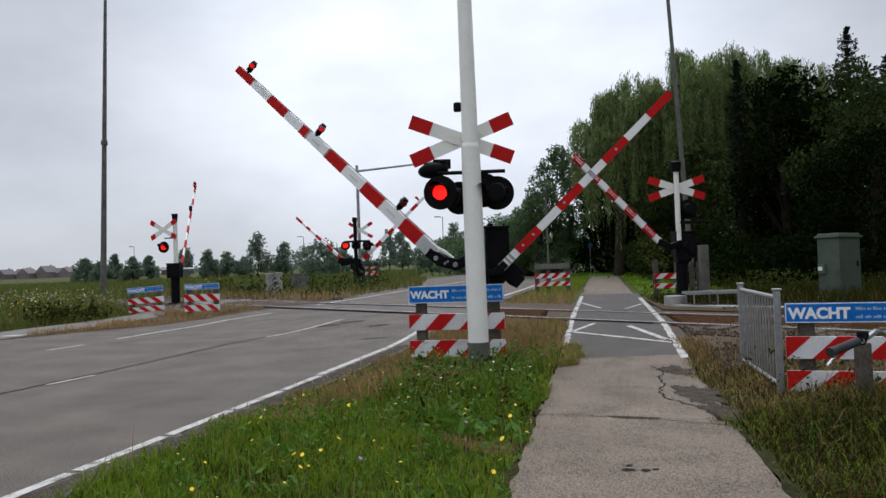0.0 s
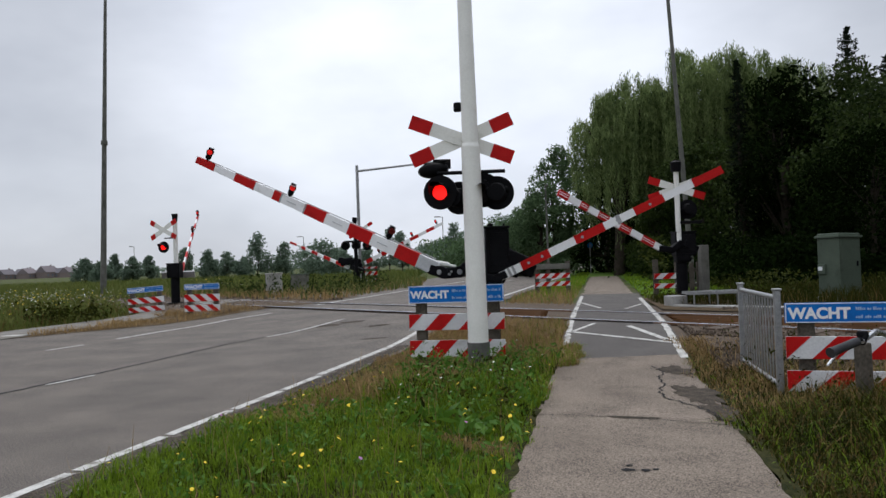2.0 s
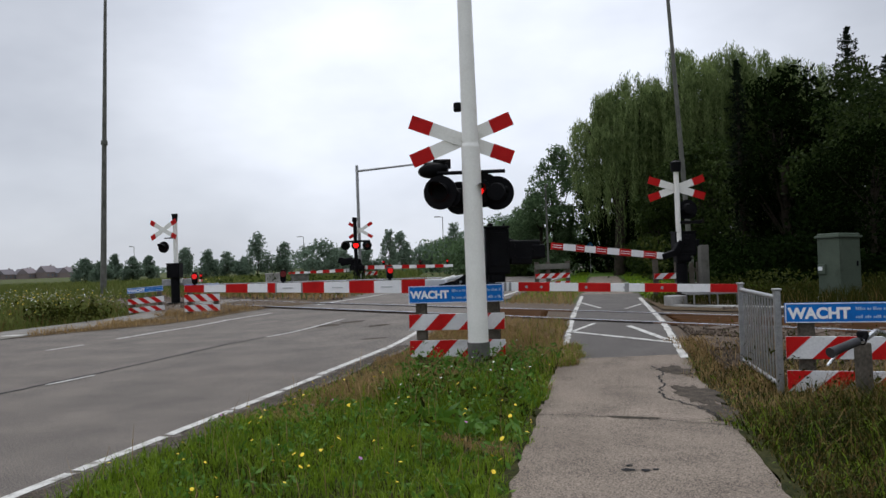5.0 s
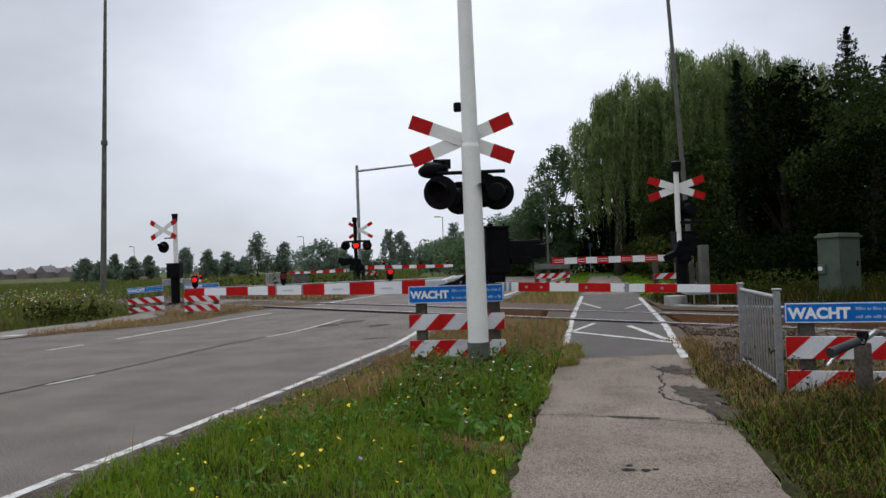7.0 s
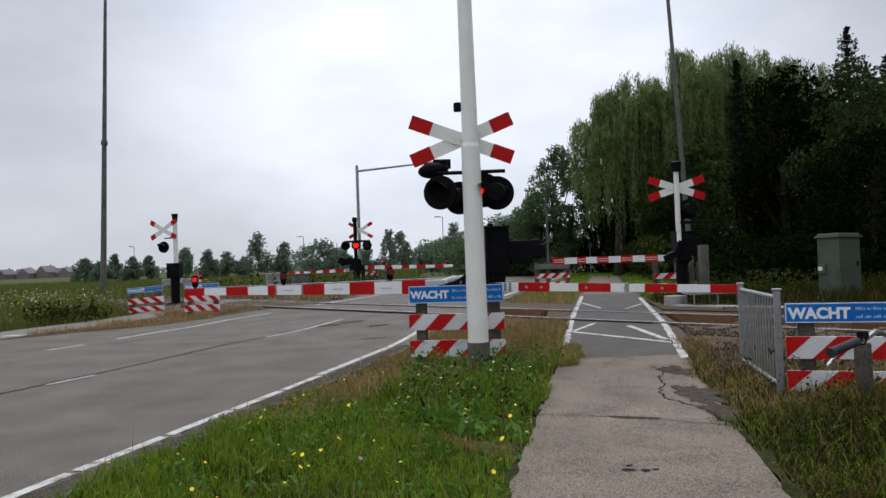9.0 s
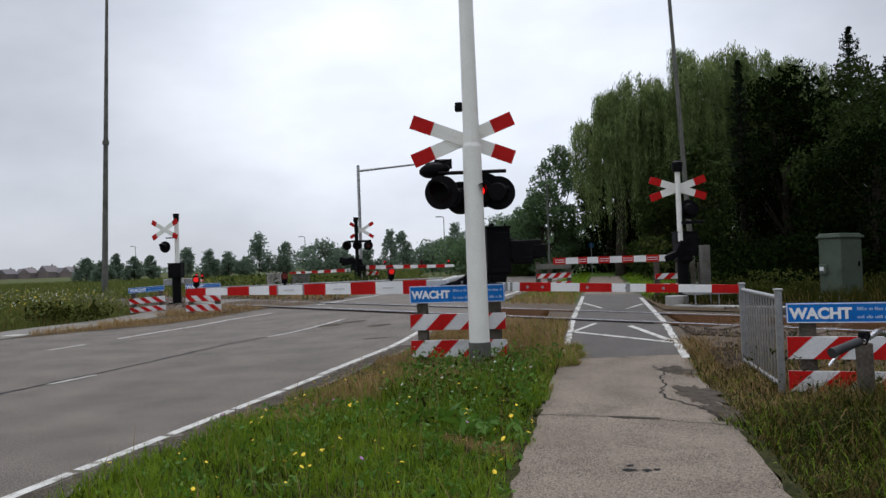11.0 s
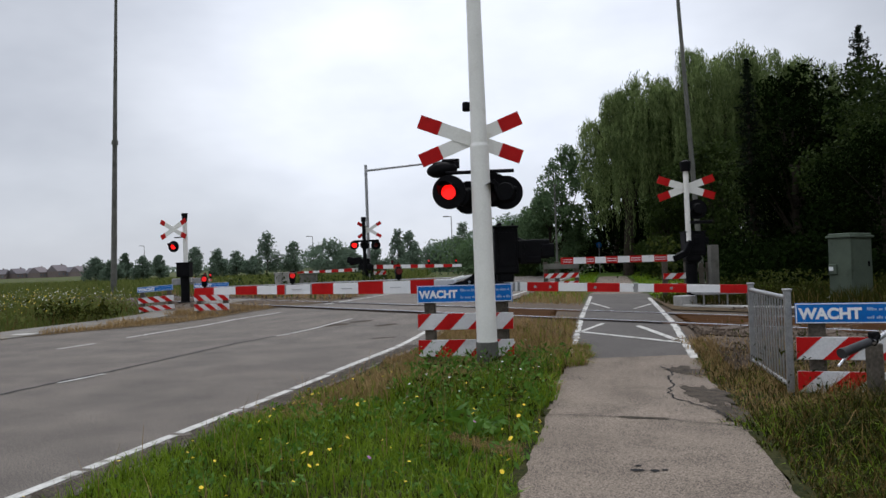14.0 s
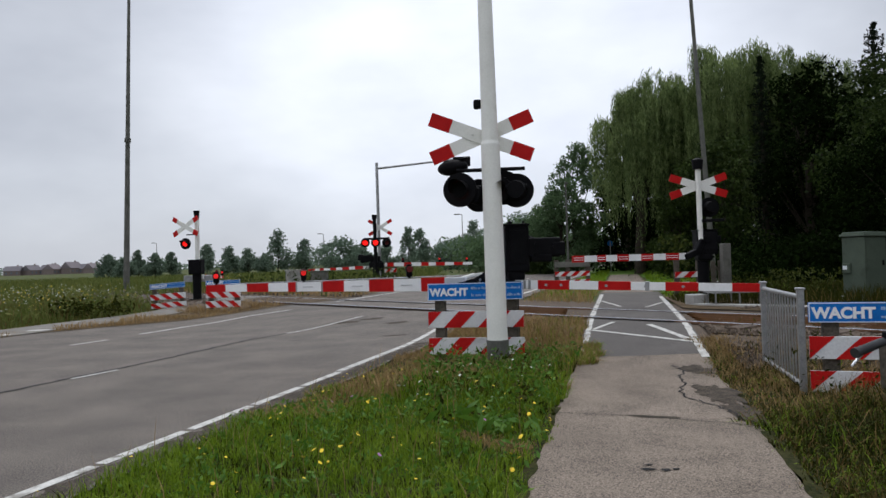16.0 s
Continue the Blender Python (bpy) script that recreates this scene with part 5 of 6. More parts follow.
def tree(name, x, y, z, hgt, rad, leaf_mat, label, seed, leaves=7000, leaf=0.2, trunk_r=0.18, clumps=26, low=0.18, group="", cone=False):
    g = random.Random(seed)
    t = thing(name, x, y, z, 0, label, "tree", group)
    bm = B()
    top = hgt * 0.75
    pts = [Vector((0, 0, -0.1))]
    for i in range(1, 6):
        pts.append(Vector((g.uniform(-0.05, 0.05) * hgt * 0.3, g.uniform(-0.05, 0.05) * hgt * 0.3, top * i / 5)))
    for i in range(5):
        rod(bm, pts[i], pts[i + 1], trunk_r * (1 - i / 5.5), trunk_r * (1 - (i + 1) / 5.5), seg=8)
    cent, radii = [], []
    for k in range(clumps):
        zz = low + (1 - low) * ((k + 0.5) / clumps)
        u = (zz - low) / (1 - low)
        prof = (1 - u) ** 0.75 * min(1, 0.55 + 2.2 * u) if cone else math.sin(math.pi * min(1, 0.12 + 0.80 * u)) ** 0.7
        a = g.uniform(0, 2 * math.pi)
        rr_ = rad * prof * math.sqrt(g.uniform(0.15, 1.0)) * 0.85
        c = Vector((rr_ * math.cos(a), rr_ * math.sin(a), hgt * zz * 0.94))
        cent.append(c)
        q = rad * g.uniform(0.22, 0.42) * (0.7 + 0.5 * prof)
        radii.append((q, q, q * g.uniform(0.6, 0.9)))
        if k % 2 == 0:
            base = pts[min(4, max(1, int(zz * 4)))]
            rod(bm, base, base.lerp(c, 0.9), trunk_r * 0.28, trunk_r * 0.08, seg=6)
    part("trunk", bm, BARK, t, "brown trunk with limbs")
    v, f = leaf_cloud(cent, radii, leaves, leaf, seed)
    mesh_thing("crown", v, f, leaf_mat, parent=t)
    return t


def willow(x, y, z, hgt, rad, seed, strands=800, label="large weeping willow with long hanging strands", drop=0.16, hang=(0.35, 0.85)):
    """Curtains of hanging strands gathered in lumps, each lump with its own height, over limbs that spread from one trunk."""
    g = np.random.default_rng(seed)
    t = thing("willow_tree", x, y, z, 0, label, "tree", "willows")
    bm = B()
    rod(bm, (0, 0, -0.1), (0.2, 0, hgt * 0.35), 0.30, 0.24, seg=10)
    for k in range(9):
        a = k * 2.4
        mid = Vector((0.2 + rad * 0.35 * math.cos(a), rad * 0.35 * math.sin(a), hgt * (0.6 + 0.03 * (k % 4))))
        rod(bm, (0.2, 0, hgt * 0.33), mid, 0.2, 0.12, seg=7)
        rod(bm, mid, (rad * 0.75 * math.cos(a + 0.2), rad * 0.75 * math.sin(a + 0.2), hgt * 0.78), 0.11, 0.04, seg=6)
    part("trunk", bm, BARK, t, "thick trunk with spreading limbs")
    lumps = []
    for k in range(26):
        q, rr_ = g.uniform(0, 6.28), rad * math.sqrt(g.uniform(0.02, 0.95))
        lumps.append((rr_ * math.cos(q), rr_ * math.sin(q), g.uniform(0.84, 1.0) * (1 - drop * (rr_ / rad) ** 3), rad * g.uniform(0.20, 0.36)))
    P_, S_ = [], []
    for i in range(strands // 9):
        lx0, ly0, top, lr = lumps[i % len(lumps)]
        q, k = g.uniform(0, 2 * math.pi), math.sqrt(g.random())
        bx0, by0 = lx0 + lr * k * math.cos(q), ly0 + lr * k * math.sin(q)
        rr_ = math.hypot(bx0, by0)
        zt0 = hgt * top - lr * 0.8 * k ** 2.2
        ln0 = g.uniform(*hang) * zt0 * min(1.0, 0.45 + 0.6 * rr_ / rad)
        for j in range(9):
            ln = ln0 * g.uniform(0.45, 1.0)
            zt = zt0 + 0.12 * g.normal()
            m_ = int(ln / 0.12) + 3
            u = np.linspace(0, 1, m_)
            out = lr * 0.35 * np.sin(u * 1.6) * (0.7 + 0.2 * g.random())
            sx, sy = 0.13 * g.normal(size=2)
            px = bx0 + sx + math.cos(q) * out + 0.035 * g.normal(size=m_)
            py = by0 + sy + math.sin(q) * out + 0.035 * g.normal(size=m_)
            pz = zt + 0.24 * np.sin(u * 3.1) - u * ln
            P_.append(np.stack([px, py, pz], -1))
            S_.append(g.uniform(0.11, 0.25, m_))
    v, f = leaf_quads(np.concatenate(P_), np.concatenate(S_), g, droop=2.8, aspect=0.22)
    mesh_thing("crown", v, f, LEAF_WILLOW, parent=t)
    return t


def conifer(x, y, z, hgt, rad, seed, label="dark pointed conifer above the other trees"):
    g = np.random.default_rng(seed)
    t = thing("conifer_tree", x, y, z, 0, label, "tree", "conifers")
    bm = B()
    rod(bm, (0, 0, -0.1), (0, 0, hgt), 0.2, 0.02, seg=8)
    P_ = []
    k = 0
    zz = hgt * 0.15
    while zz < hgt:
        ln = rad * (1 - zz / hgt) ** 0.75 * (0.75 + 0.25 * math.sin(k * 2.3)) + 0.06
        for j in range(7):
            a = k * 1.1 + j * 0.9 + g.uniform(-0.2, 0.2)
            tip = Vector((ln * math.cos(a), ln * math.sin(a), zz - 0.12 * ln + g.uniform(-0.1, 0.25)))
            rod(bm, (0, 0, zz), tip, 0.02, 0.006, seg=4)
            u = g.random(26)[:, None]
            w_ = min(0.10, 0.03 + 0.05 * ln)
            P_.append(np.array([(0, 0, zz)]) * (1 - u) + np.array([tuple(tip)]) * u + g.normal(size=(26, 3)) * np.array([w_, w_, 0.06]))
        zz += 0.30
        k += 1
    part("trunk", bm, BARK, t, "straight trunk with whorled branches")
    p = np.concatenate(P_)
    v, f = leaf_quads(p, g.uniform(0.08, 0.22, len(p)), g, 0.3, 0.4)
    mesh_thing("crown", v, f, NEEDLE, parent=t)
    return t


willow(10.9, 39.5, 0.2, 10.7, 3.4, 11, 3000)
willow(9.2, 38.6, 0.2, 9.7, 2.0, 16, 1300, "smaller weeping willow leaning over the path")
willow(13.5, 37.0, 0.2, 12.1, 2.2, 12, 1700)
willow(16.1, 35.5, 0.2, 11.2, 2.3, 13, 1500)
tree("tree", 6.7, 44.0, 0.2, 8.0, 1.8, LEAF_BACK_HAZED, "slender leafy tree beside the willow", 21, 9000, 0.17, clumps=30)
tree("tree", 5.7, 42.0, 0.2, 5.6, 1.6, LEAF_BACK_HAZED, "grey-green leafy tree beside the path", 22, 8000, 0.17, clumps=30, low=0.05)
tree("tree", 5.6, 50.0, 0.2, 4.6, 1.6, LEAF_BACK_HAZED, "small leafy tree far down the path", 23, 6000, 0.2, clumps=34, low=0.05)
tree("tree", 14.6, 31.0, 0.2, 8.8, 2.6, LEAF_SHADED, "tall broad-leaved tree darkened as in shade", 24, 14000, 0.20, 0.25, clumps=40, low=0.05)
tree("tree", 17.3, 31.5, 0.2, 9.0, 2.8, LEAF_MID, "tall broad-leaved tree darkened as in shade", 25, 14000, 0.20, 0.25, clumps=40, low=0.05)
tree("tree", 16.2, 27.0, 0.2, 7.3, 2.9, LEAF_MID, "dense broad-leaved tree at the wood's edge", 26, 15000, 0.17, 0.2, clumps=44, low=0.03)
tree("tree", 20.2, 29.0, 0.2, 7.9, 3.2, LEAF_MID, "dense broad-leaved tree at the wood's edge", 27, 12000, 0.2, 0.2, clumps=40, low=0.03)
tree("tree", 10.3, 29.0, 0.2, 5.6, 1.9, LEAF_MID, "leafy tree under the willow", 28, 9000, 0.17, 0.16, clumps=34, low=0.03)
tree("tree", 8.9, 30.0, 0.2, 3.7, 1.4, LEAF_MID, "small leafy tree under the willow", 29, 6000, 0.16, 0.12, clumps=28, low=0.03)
tree("tree", 13.8, 23.5, 0.2, 4.9, 2.2, LEAF_SHADED, "low leafy tree behind the cabinet, darkened as in shade", 30, 10000, 0.15, 0.15, clumps=36, low=0.02)
tree("tree", 17.5, 22.5, 0.2, 5.6, 2.5, LEAF_SHADED, "low leafy tree behind the cabinet, darkened as in shade", 31, 10000, 0.16, 0.15, clumps=36, low=0.02)
tree("tree", 12.8, 43.0, 0.2, 9.5, 4.0, LEAF_SHADED, "tree deep in the wood, darkened as in shade", 32, 9000, 0.34, 0.25, clumps=36, low=0.02)
tree("tree", 19.5, 41.0, 0.2, 9.5, 4.2, LEAF_SHADED, "tree deep in the wood, darkened as in shade", 33, 9000, 0.34, 0.25, clumps=36, low=0.02)
tree("tree", 26.0, 38.0, 0.2, 9.5, 4.2, LEAF_SHADED, "tree deep in the wood, darkened as in shade", 34, 9000, 0.34, 0.25, clumps=36, low=0.02)
tree("tree", 24.0, 30.0, 0.2, 9.0, 3.6, LEAF_SHADED, "tree at the wood's edge, darkened as in shade", 35, 9000, 0.25, 0.25, clumps=36, low=0.02)
tree("tree", 10.5, 47.0, 0.2, 7.0, 3.0, LEAF_SHADED, "tree beside the path's end, darkened as in shade", 36, 7000, 0.3, 0.2, clumps=30, low=0.02)
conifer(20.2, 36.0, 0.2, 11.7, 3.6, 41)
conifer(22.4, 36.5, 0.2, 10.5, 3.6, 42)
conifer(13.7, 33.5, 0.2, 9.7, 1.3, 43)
# added trees outside the view, there to darken the right side
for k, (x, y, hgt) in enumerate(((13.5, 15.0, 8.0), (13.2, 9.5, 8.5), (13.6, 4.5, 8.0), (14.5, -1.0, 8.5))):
    tree("tree", x, y, 0.1, hgt, 3.4, LEAF_SHADED, "tree added out of view to shade the right side", 130 + k, 8000, 0.30, 0.22, clumps=36, low=0.03)

# young trees across the fields, distance haze carried by their pale leaf colour
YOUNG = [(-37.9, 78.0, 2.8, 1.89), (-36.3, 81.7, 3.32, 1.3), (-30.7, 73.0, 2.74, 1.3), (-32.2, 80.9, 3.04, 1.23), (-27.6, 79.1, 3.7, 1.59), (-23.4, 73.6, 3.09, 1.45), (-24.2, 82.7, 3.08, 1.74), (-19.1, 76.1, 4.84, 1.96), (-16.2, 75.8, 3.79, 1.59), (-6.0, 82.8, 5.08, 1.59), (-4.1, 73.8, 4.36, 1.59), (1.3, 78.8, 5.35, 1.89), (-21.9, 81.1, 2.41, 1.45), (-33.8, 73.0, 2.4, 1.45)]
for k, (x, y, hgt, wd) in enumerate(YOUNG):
    tree("young_tree", x, y, 0.2, hgt, wd, LEAF_HAZED, "young roadside tree with a full green crown", 60 + k, 2400, 0.24, 0.07, clumps=30, low=0.2, group="young trees", cone=True)
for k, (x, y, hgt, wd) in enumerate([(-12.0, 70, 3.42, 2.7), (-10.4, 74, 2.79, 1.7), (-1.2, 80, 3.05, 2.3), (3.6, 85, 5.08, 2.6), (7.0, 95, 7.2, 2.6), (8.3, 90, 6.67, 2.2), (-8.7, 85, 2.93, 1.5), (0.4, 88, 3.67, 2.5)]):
    tree("bushy_tree", x, y, 0.2, hgt, wd, LEAF_HAZED, "round bushy tree beyond the crossing", 90 + k, 3600, 0.28, 0.1, clumps=24, low=0.02, group="bushy trees")


def hedge(name, pts, n, size, hgt, depth, material, seed, label):
    """A long low growth: leaf blades heaped along a line."""
    g = np.random.default_rng(seed)
    a, b = np.array(pts[0], float), np.array(pts[1], float)
    u = g.random(n)
    c = a[None] * (1 - u[:, None]) + b[None] * u[:, None] + g.normal(size=(n, 2)) * depth
    ln = np.hypot(*(b - a))
    top = hgt * (0.65 + 0.35 * np.sin(u * ln * 0.9 + seed) * np.sin(u * ln * 0.37 + 1.3 * seed))
    zz = top * g.random(n) ** 0.8
    p = np.stack([c[:, 0], c[:, 1], 0.17 + zz], -1)
    v, f = leaf_quads(p, size * g.uniform(0.6, 1.3, n), g, -0.3, 0.5)
    return mesh_thing(name, v, f, material, label, "undergrowth", "stuff")


# undergrowth whose leaf colour already holds the shade below the trees
hedge("undergrowth", ((8.2, 22.0), (20, 19.5)), 9000, 0.16, 1.5, 0.6, LEAF_SHADED, 3, "tangled undergrowth below the trees, darkened as in shade")
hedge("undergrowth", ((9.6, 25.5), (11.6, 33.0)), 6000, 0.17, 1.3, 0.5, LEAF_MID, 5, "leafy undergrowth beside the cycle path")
hedge("undergrowth", ((9.5, 26.5), (24, 25)), 9000, 0.2, 2.2, 0.7, LEAF_SHADED, 7, "tangled undergrowth below the trees, darkened as in shade")
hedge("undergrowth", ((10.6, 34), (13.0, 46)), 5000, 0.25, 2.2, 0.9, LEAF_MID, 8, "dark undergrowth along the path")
hedge("undergrowth", ((0.5, 60), (12, 56)), 9000, 0.35, 4.6, 1.2, LEAF_BACK_HAZED, 12, "dense leafy bushes closing the view down the path")
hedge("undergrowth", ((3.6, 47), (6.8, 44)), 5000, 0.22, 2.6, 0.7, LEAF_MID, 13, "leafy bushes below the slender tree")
hedge("undergrowth", ((11.5, 52), (30, 45)), 15000, 0.38, 6.0, 1.3, LEAF_SHADED, 14, "dense bushes filling the wood, darkened as in shade")
hedge("undergrowth", ((12.5, 40.5), (24, 35)), 9000, 0.28, 3.6, 0.9, LEAF_SHADED, 15, "dense bushes below the willows, darkened as in shade")
hedge("tall_weeds", ((6.4, 19.2), (11.5, 17.6)), 420, 0.09, 0.9, 0.5, LEAF_LIGHT, 16, "tall olive weeds before the dark wood")
hedge("tall_weeds", ((7.0, 17.4), (7.5, 15.2)), 420, 0.08, 0.85, 0.2, LEAF_LIGHT, 17, "yellowish tall weeds beside the relay cabinet")
hedge("tall_weeds", ((5.25, 18.8), (5.75, 19.1)), 300, 0.11, 1.75, 0.2, LEAF_LIGHT, 18, "light green shrub behind the barrier machine")
# horizon woods take the same haze-paled leaves
hedge("distant_woods", ((-420, 520), (260, 560)), 7000, 2.5, 6.5, 10, LEAF_HAZED, 10, "distant woods on the horizon")

# ---- far houses ----
def house(x, y, w, d, hw, hr, yaw, label):
    t = thing("house", x, y, 0.0, yaw, label, "house", "far houses")
    bm = B()
    bx(bm, w, d, hw, 0, 0, hw / 2)
    part("wall", bm, BRICK, t)
    bm = B()
    v = [bm.verts.new(p) for p in ((-w / 2 - .3, -d / 2 - .4, hw), (w / 2 + .3, -d / 2 - .4, hw), (w / 2 + .3, d / 2 + .4, hw), (-w / 2 - .3, d / 2 + .4, hw), (-w / 2 - .3, 0, hw + hr), (w / 2 + .3, 0, hw + hr))]
    for q in ((0, 1, 5, 4), (2, 3, 4, 5), (0, 4, 3), (1, 2, 5), (0, 3, 2, 1)):
        bm.faces.new([v[i] for i in q])
    roof = part("roof", bm, TILE, t)
    bm = B()
    bx(bm, 0.7, 0.7, 1.6, w * 0.25, 0, hw + hr)
    part("chimney", bm, BRICK, roof)
    for i in range(3):
        bm = B()
        bx(bm, 1.1, 0.1, 1.2, -w / 3 + i * w / 3, -d / 2 - 0.03, hw * 0.55)
        part("window", bm, PANE, t)


for k, (x, w, hw, hr, yaw) in enumerate(((-294, 10, 3.2, 3.2, 10), (-285, 9, 3.4, 3.4, 70), (-276, 10, 3.2, 3.6, -12), (-268, 9, 3.6, 3.4, 80), (-258, 11, 4.0, 4.2, 75), (-250, 9, 3.2, 3.4, 5), (-241, 9, 3.4, 3.4, 72), (-233, 9, 3.0, 3.0, 0))):
    house(x, 476 + 5 * (k % 3), w, 8, hw, hr, yaw, "brick house with a steep tiled roof")


# ---- grass and weeds ----
def blades(name, x, y, hgt, width, bendy, material, seed, label, clump=0.0, category="grass"):
    """Single bent blades, each two faces, rooted in the ground."""
    g = np.random.default_rng(seed)
    n = len(x)
    a = g.uniform(0, 2 * np.pi, n)
    lean = bendy * hgt * g.uniform(0.1, 1.0, n)
    la = g.uniform(0, 2 * np.pi, n)
    z = height(x, y) - 0.03
    dx, dy = np.cos(a) * width / 2, np.sin(a) * width / 2
    lx, ly = np.cos(la) * lean, np.sin(la) * lean
    V = np.empty((n, 5, 3))
    V[:, 0] = np.stack([x - dx, y - dy, z], -1)
    V[:, 1] = np.stack([x + dx, y + dy, z], -1)
    mz = z + hgt * 0.55
    V[:, 2] = np.stack([x + dx * 0.8 + lx * 0.3, y + dy * 0.8 + ly * 0.3, mz], -1)
    V[:, 3] = np.stack([x - dx * 0.8 + lx * 0.3, y - dy * 0.8 + ly * 0.3, mz], -1)
    V[:, 4] = np.stack([x + lx, y + ly, z + hgt * np.sqrt(np.maximum(0.15, 1 - (lean / hgt) ** 2 * 0.6))], -1)
    verts = V.reshape(-1, 3).tolist()
    faces = []
    for i in range(0, 5 * n, 5):
        faces.append((i, i + 1, i + 2, i + 3))
        faces.append((i + 3, i + 2, i + 4))
    return mesh_thing(name, verts, faces, material, label, category, "stuff")


GR = np.random.default_rng(17)


def q_road(x, y):
    a = radians(ROAD_T)
    return (x - ROAD_O[0]) * math.cos(a) - (y - ROAD_O[1]) * math.sin(a)


def q_path(x, y):
    a = radians(PATH_T)
    return (x - PATH_O[0]) * math.cos(a) - (y - PATH_O[1]) * math.sin(a)


def s_track(x, y):
    return 0.741 * x + 0.671 * y


def scatter(n, x0, x1, y0, y1, keep):
    x, y = GR.uniform(x0, x1, n), GR.uniform(y0, y1, n)
    k = keep(x, y)
    return x[k], y[k]


def tuft(x, y, f):
    """Slow variation of 0 to 1 over the plan."""
    return 0.5 + 0.25 * np.sin(x * f + 1.3 * np.sin(y * f * 0.7)) + 0.25 * np.sin(y * f * 1.3 + 1.7 * np.sin(x * f * 0.9))


# verge between road and path
mid = lambda x, y: (q_road(x, y) > 0.34 + 0.06 * np.sin(y * 5)) & (q_path(x, y) < 0.0 + 0.04 * np.sin(y * 4) + 0.03 * np.sin(y * 13)) & (s_track(x, y) < 9.5)
x, y = scatter(62000, -3.2, 2.2, 2.4, 7.4, mid)
dry = (tuft(x, y, 2.1) > 0.97) | ((y > 5.9) & (q_road(x, y) < 1.0) & (tuft(x, y, 2.6) > 0.36) & (GR.random(len(x)) < 0.7))
h_ = GR.uniform(0.05, 0.12, len(x)) * (0.8 + 0.8 * tuft(x, y, 1.4)) * np.where(y > 5.6, 1.25, 1.0)
# deep: dark blades painted in as the shadows between tufts
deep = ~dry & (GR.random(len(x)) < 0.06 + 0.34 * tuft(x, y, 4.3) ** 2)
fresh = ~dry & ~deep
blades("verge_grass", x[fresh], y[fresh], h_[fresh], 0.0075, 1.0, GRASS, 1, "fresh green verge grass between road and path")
blades("verge_grass", x[deep], y[deep], h_[deep] * 0.9, 0.008, 0.9, GRASS_DARK_SHADED, 61, "darker grass tufts in the verge, shadow put into their colour")
blades("dry_grass", x[dry], y[dry], h_[dry] * 0.9, 0.006, 1.1, STRAW, 2, "straw-coloured dry grass on the verge")
x, y = scatter(44000, -1.4, 2.4, 6.6, 13.5, mid)
dry = (GR.random(len(x)) < np.clip(0.35 + 0.3 * (y - 8.0), 0.15, 0.85)) | ((q_road(x, y) < 1.3 + 0.5 * (y > 7.2)) & (GR.random(len(x)) < 0.85))
h_ = GR.uniform(0.08, 0.26, len(x)) * (0.5 + 0.8 * tuft(x, y, 1.7)) * np.where(q_road(x, y) < 0.7, 0.5, 1.0)
fresh = ~dry & (GR.random(len(x)) < 0.6)
deep = ~dry & ~fresh
blades("verge_grass", x[fresh], y[fresh], h_[fresh], 0.009, 0.7, GRASS, 3, "taller weedy grass round the signal pole")
blades("verge_grass", x[deep], y[deep], h_[deep], 0.009, 0.7, GRASS_DARK_SHADED, 23, "dark weedy grass round the signal pole")
blades("dry_grass", x[dry], y[dry], h_[dry], 0.007, 0.9, STRAW, 4, "straw-coloured dry grass near the track")

x, y = scatter(2600, -3.0, 2.0, 2.4, 9.0, mid)
blades("grass_stalks", x, y, GR.uniform(0.10, 0.2, len(x)) * (0.5 + 0.7 * tuft(x, y, 2.6)), 0.007, 1.0, GRASS, 40, "tall light grass stalks in the verge")
x, y = scatter(600, -3.0, 2.0, 3.0, 9.0, mid)
blades("grass_stalks", x, y, GR.uniform(0.15, 0.35, len(x)), 0.005, 0.5, STRAW, 41, "straw-coloured seed stalks in the verge")
x, y = scatter(40000, -9, 7, -7, 2.4, lambda x, y: ((q_road(x, y) > 0.4) & (q_path(x, y) < -0.05)) | ((q_path(x, y) > 1.5) & (q_path(x, y) < 5)))
blades("verge_grass", x, y, GR.uniform(0.08, 0.2, len(x)), 0.014, 0.8, GRASS, 42, "green verge grass behind the viewpoint")

# a tuft that creeps over the path's edge
for cx, cy, n_, rad_ in ((1.50, 9.05, 900, 0.17), (1.36, 8.55, 700, 0.16), (1.62, 9.6, 500, 0.12)):
    a_, k_ = GR.uniform(0, 6.28, n_), np.sqrt(GR.random(n_)) * rad_
    x, y = cx + k_ * np.cos(a_), cy + k_ * np.sin(a_)
    dry = GR.random(n_) < 0.55
    h_ = GR.uniform(0.06, 0.2, n_)
    blades("verge_grass", x[~dry], y[~dry], h_[~dry], 0.008, 1.6, GRASS, 71, "green grass tuft creeping over the path")
    blades("dry_grass", x[dry], y[dry], h_[dry], 0.007, 1.6, STRAW, 72, "dry grass tuft creeping over the path")

# right of the path
rgt = lambda x, y: (q_path(x, y) > 1.43 + 0.06 * np.sin(y * 3.1) + 0.05 * np.sin(y * 9)) & (s_track(x, y) < 8.8)
x, y = scatter(110000, 1.2, 6.0, 2.2, 11.0, rgt)
thin = (s_track(x, y) < 7.3 + 0.2 * np.sin(x * 3)) | (GR.random(len(x)) < np.where(q_path(x, y) < 1.8, 0.7, 0.10))
x, y = x[thin], y[thin]
near_edge = q_path(x, y) - 1.5
dry = GR.random(len(x)) < np.clip(0.30 + 0.16 * (y - 4.6) + 0.35 * (tuft(x, y, 1.9) - 0.5), 0.12, 0.88)
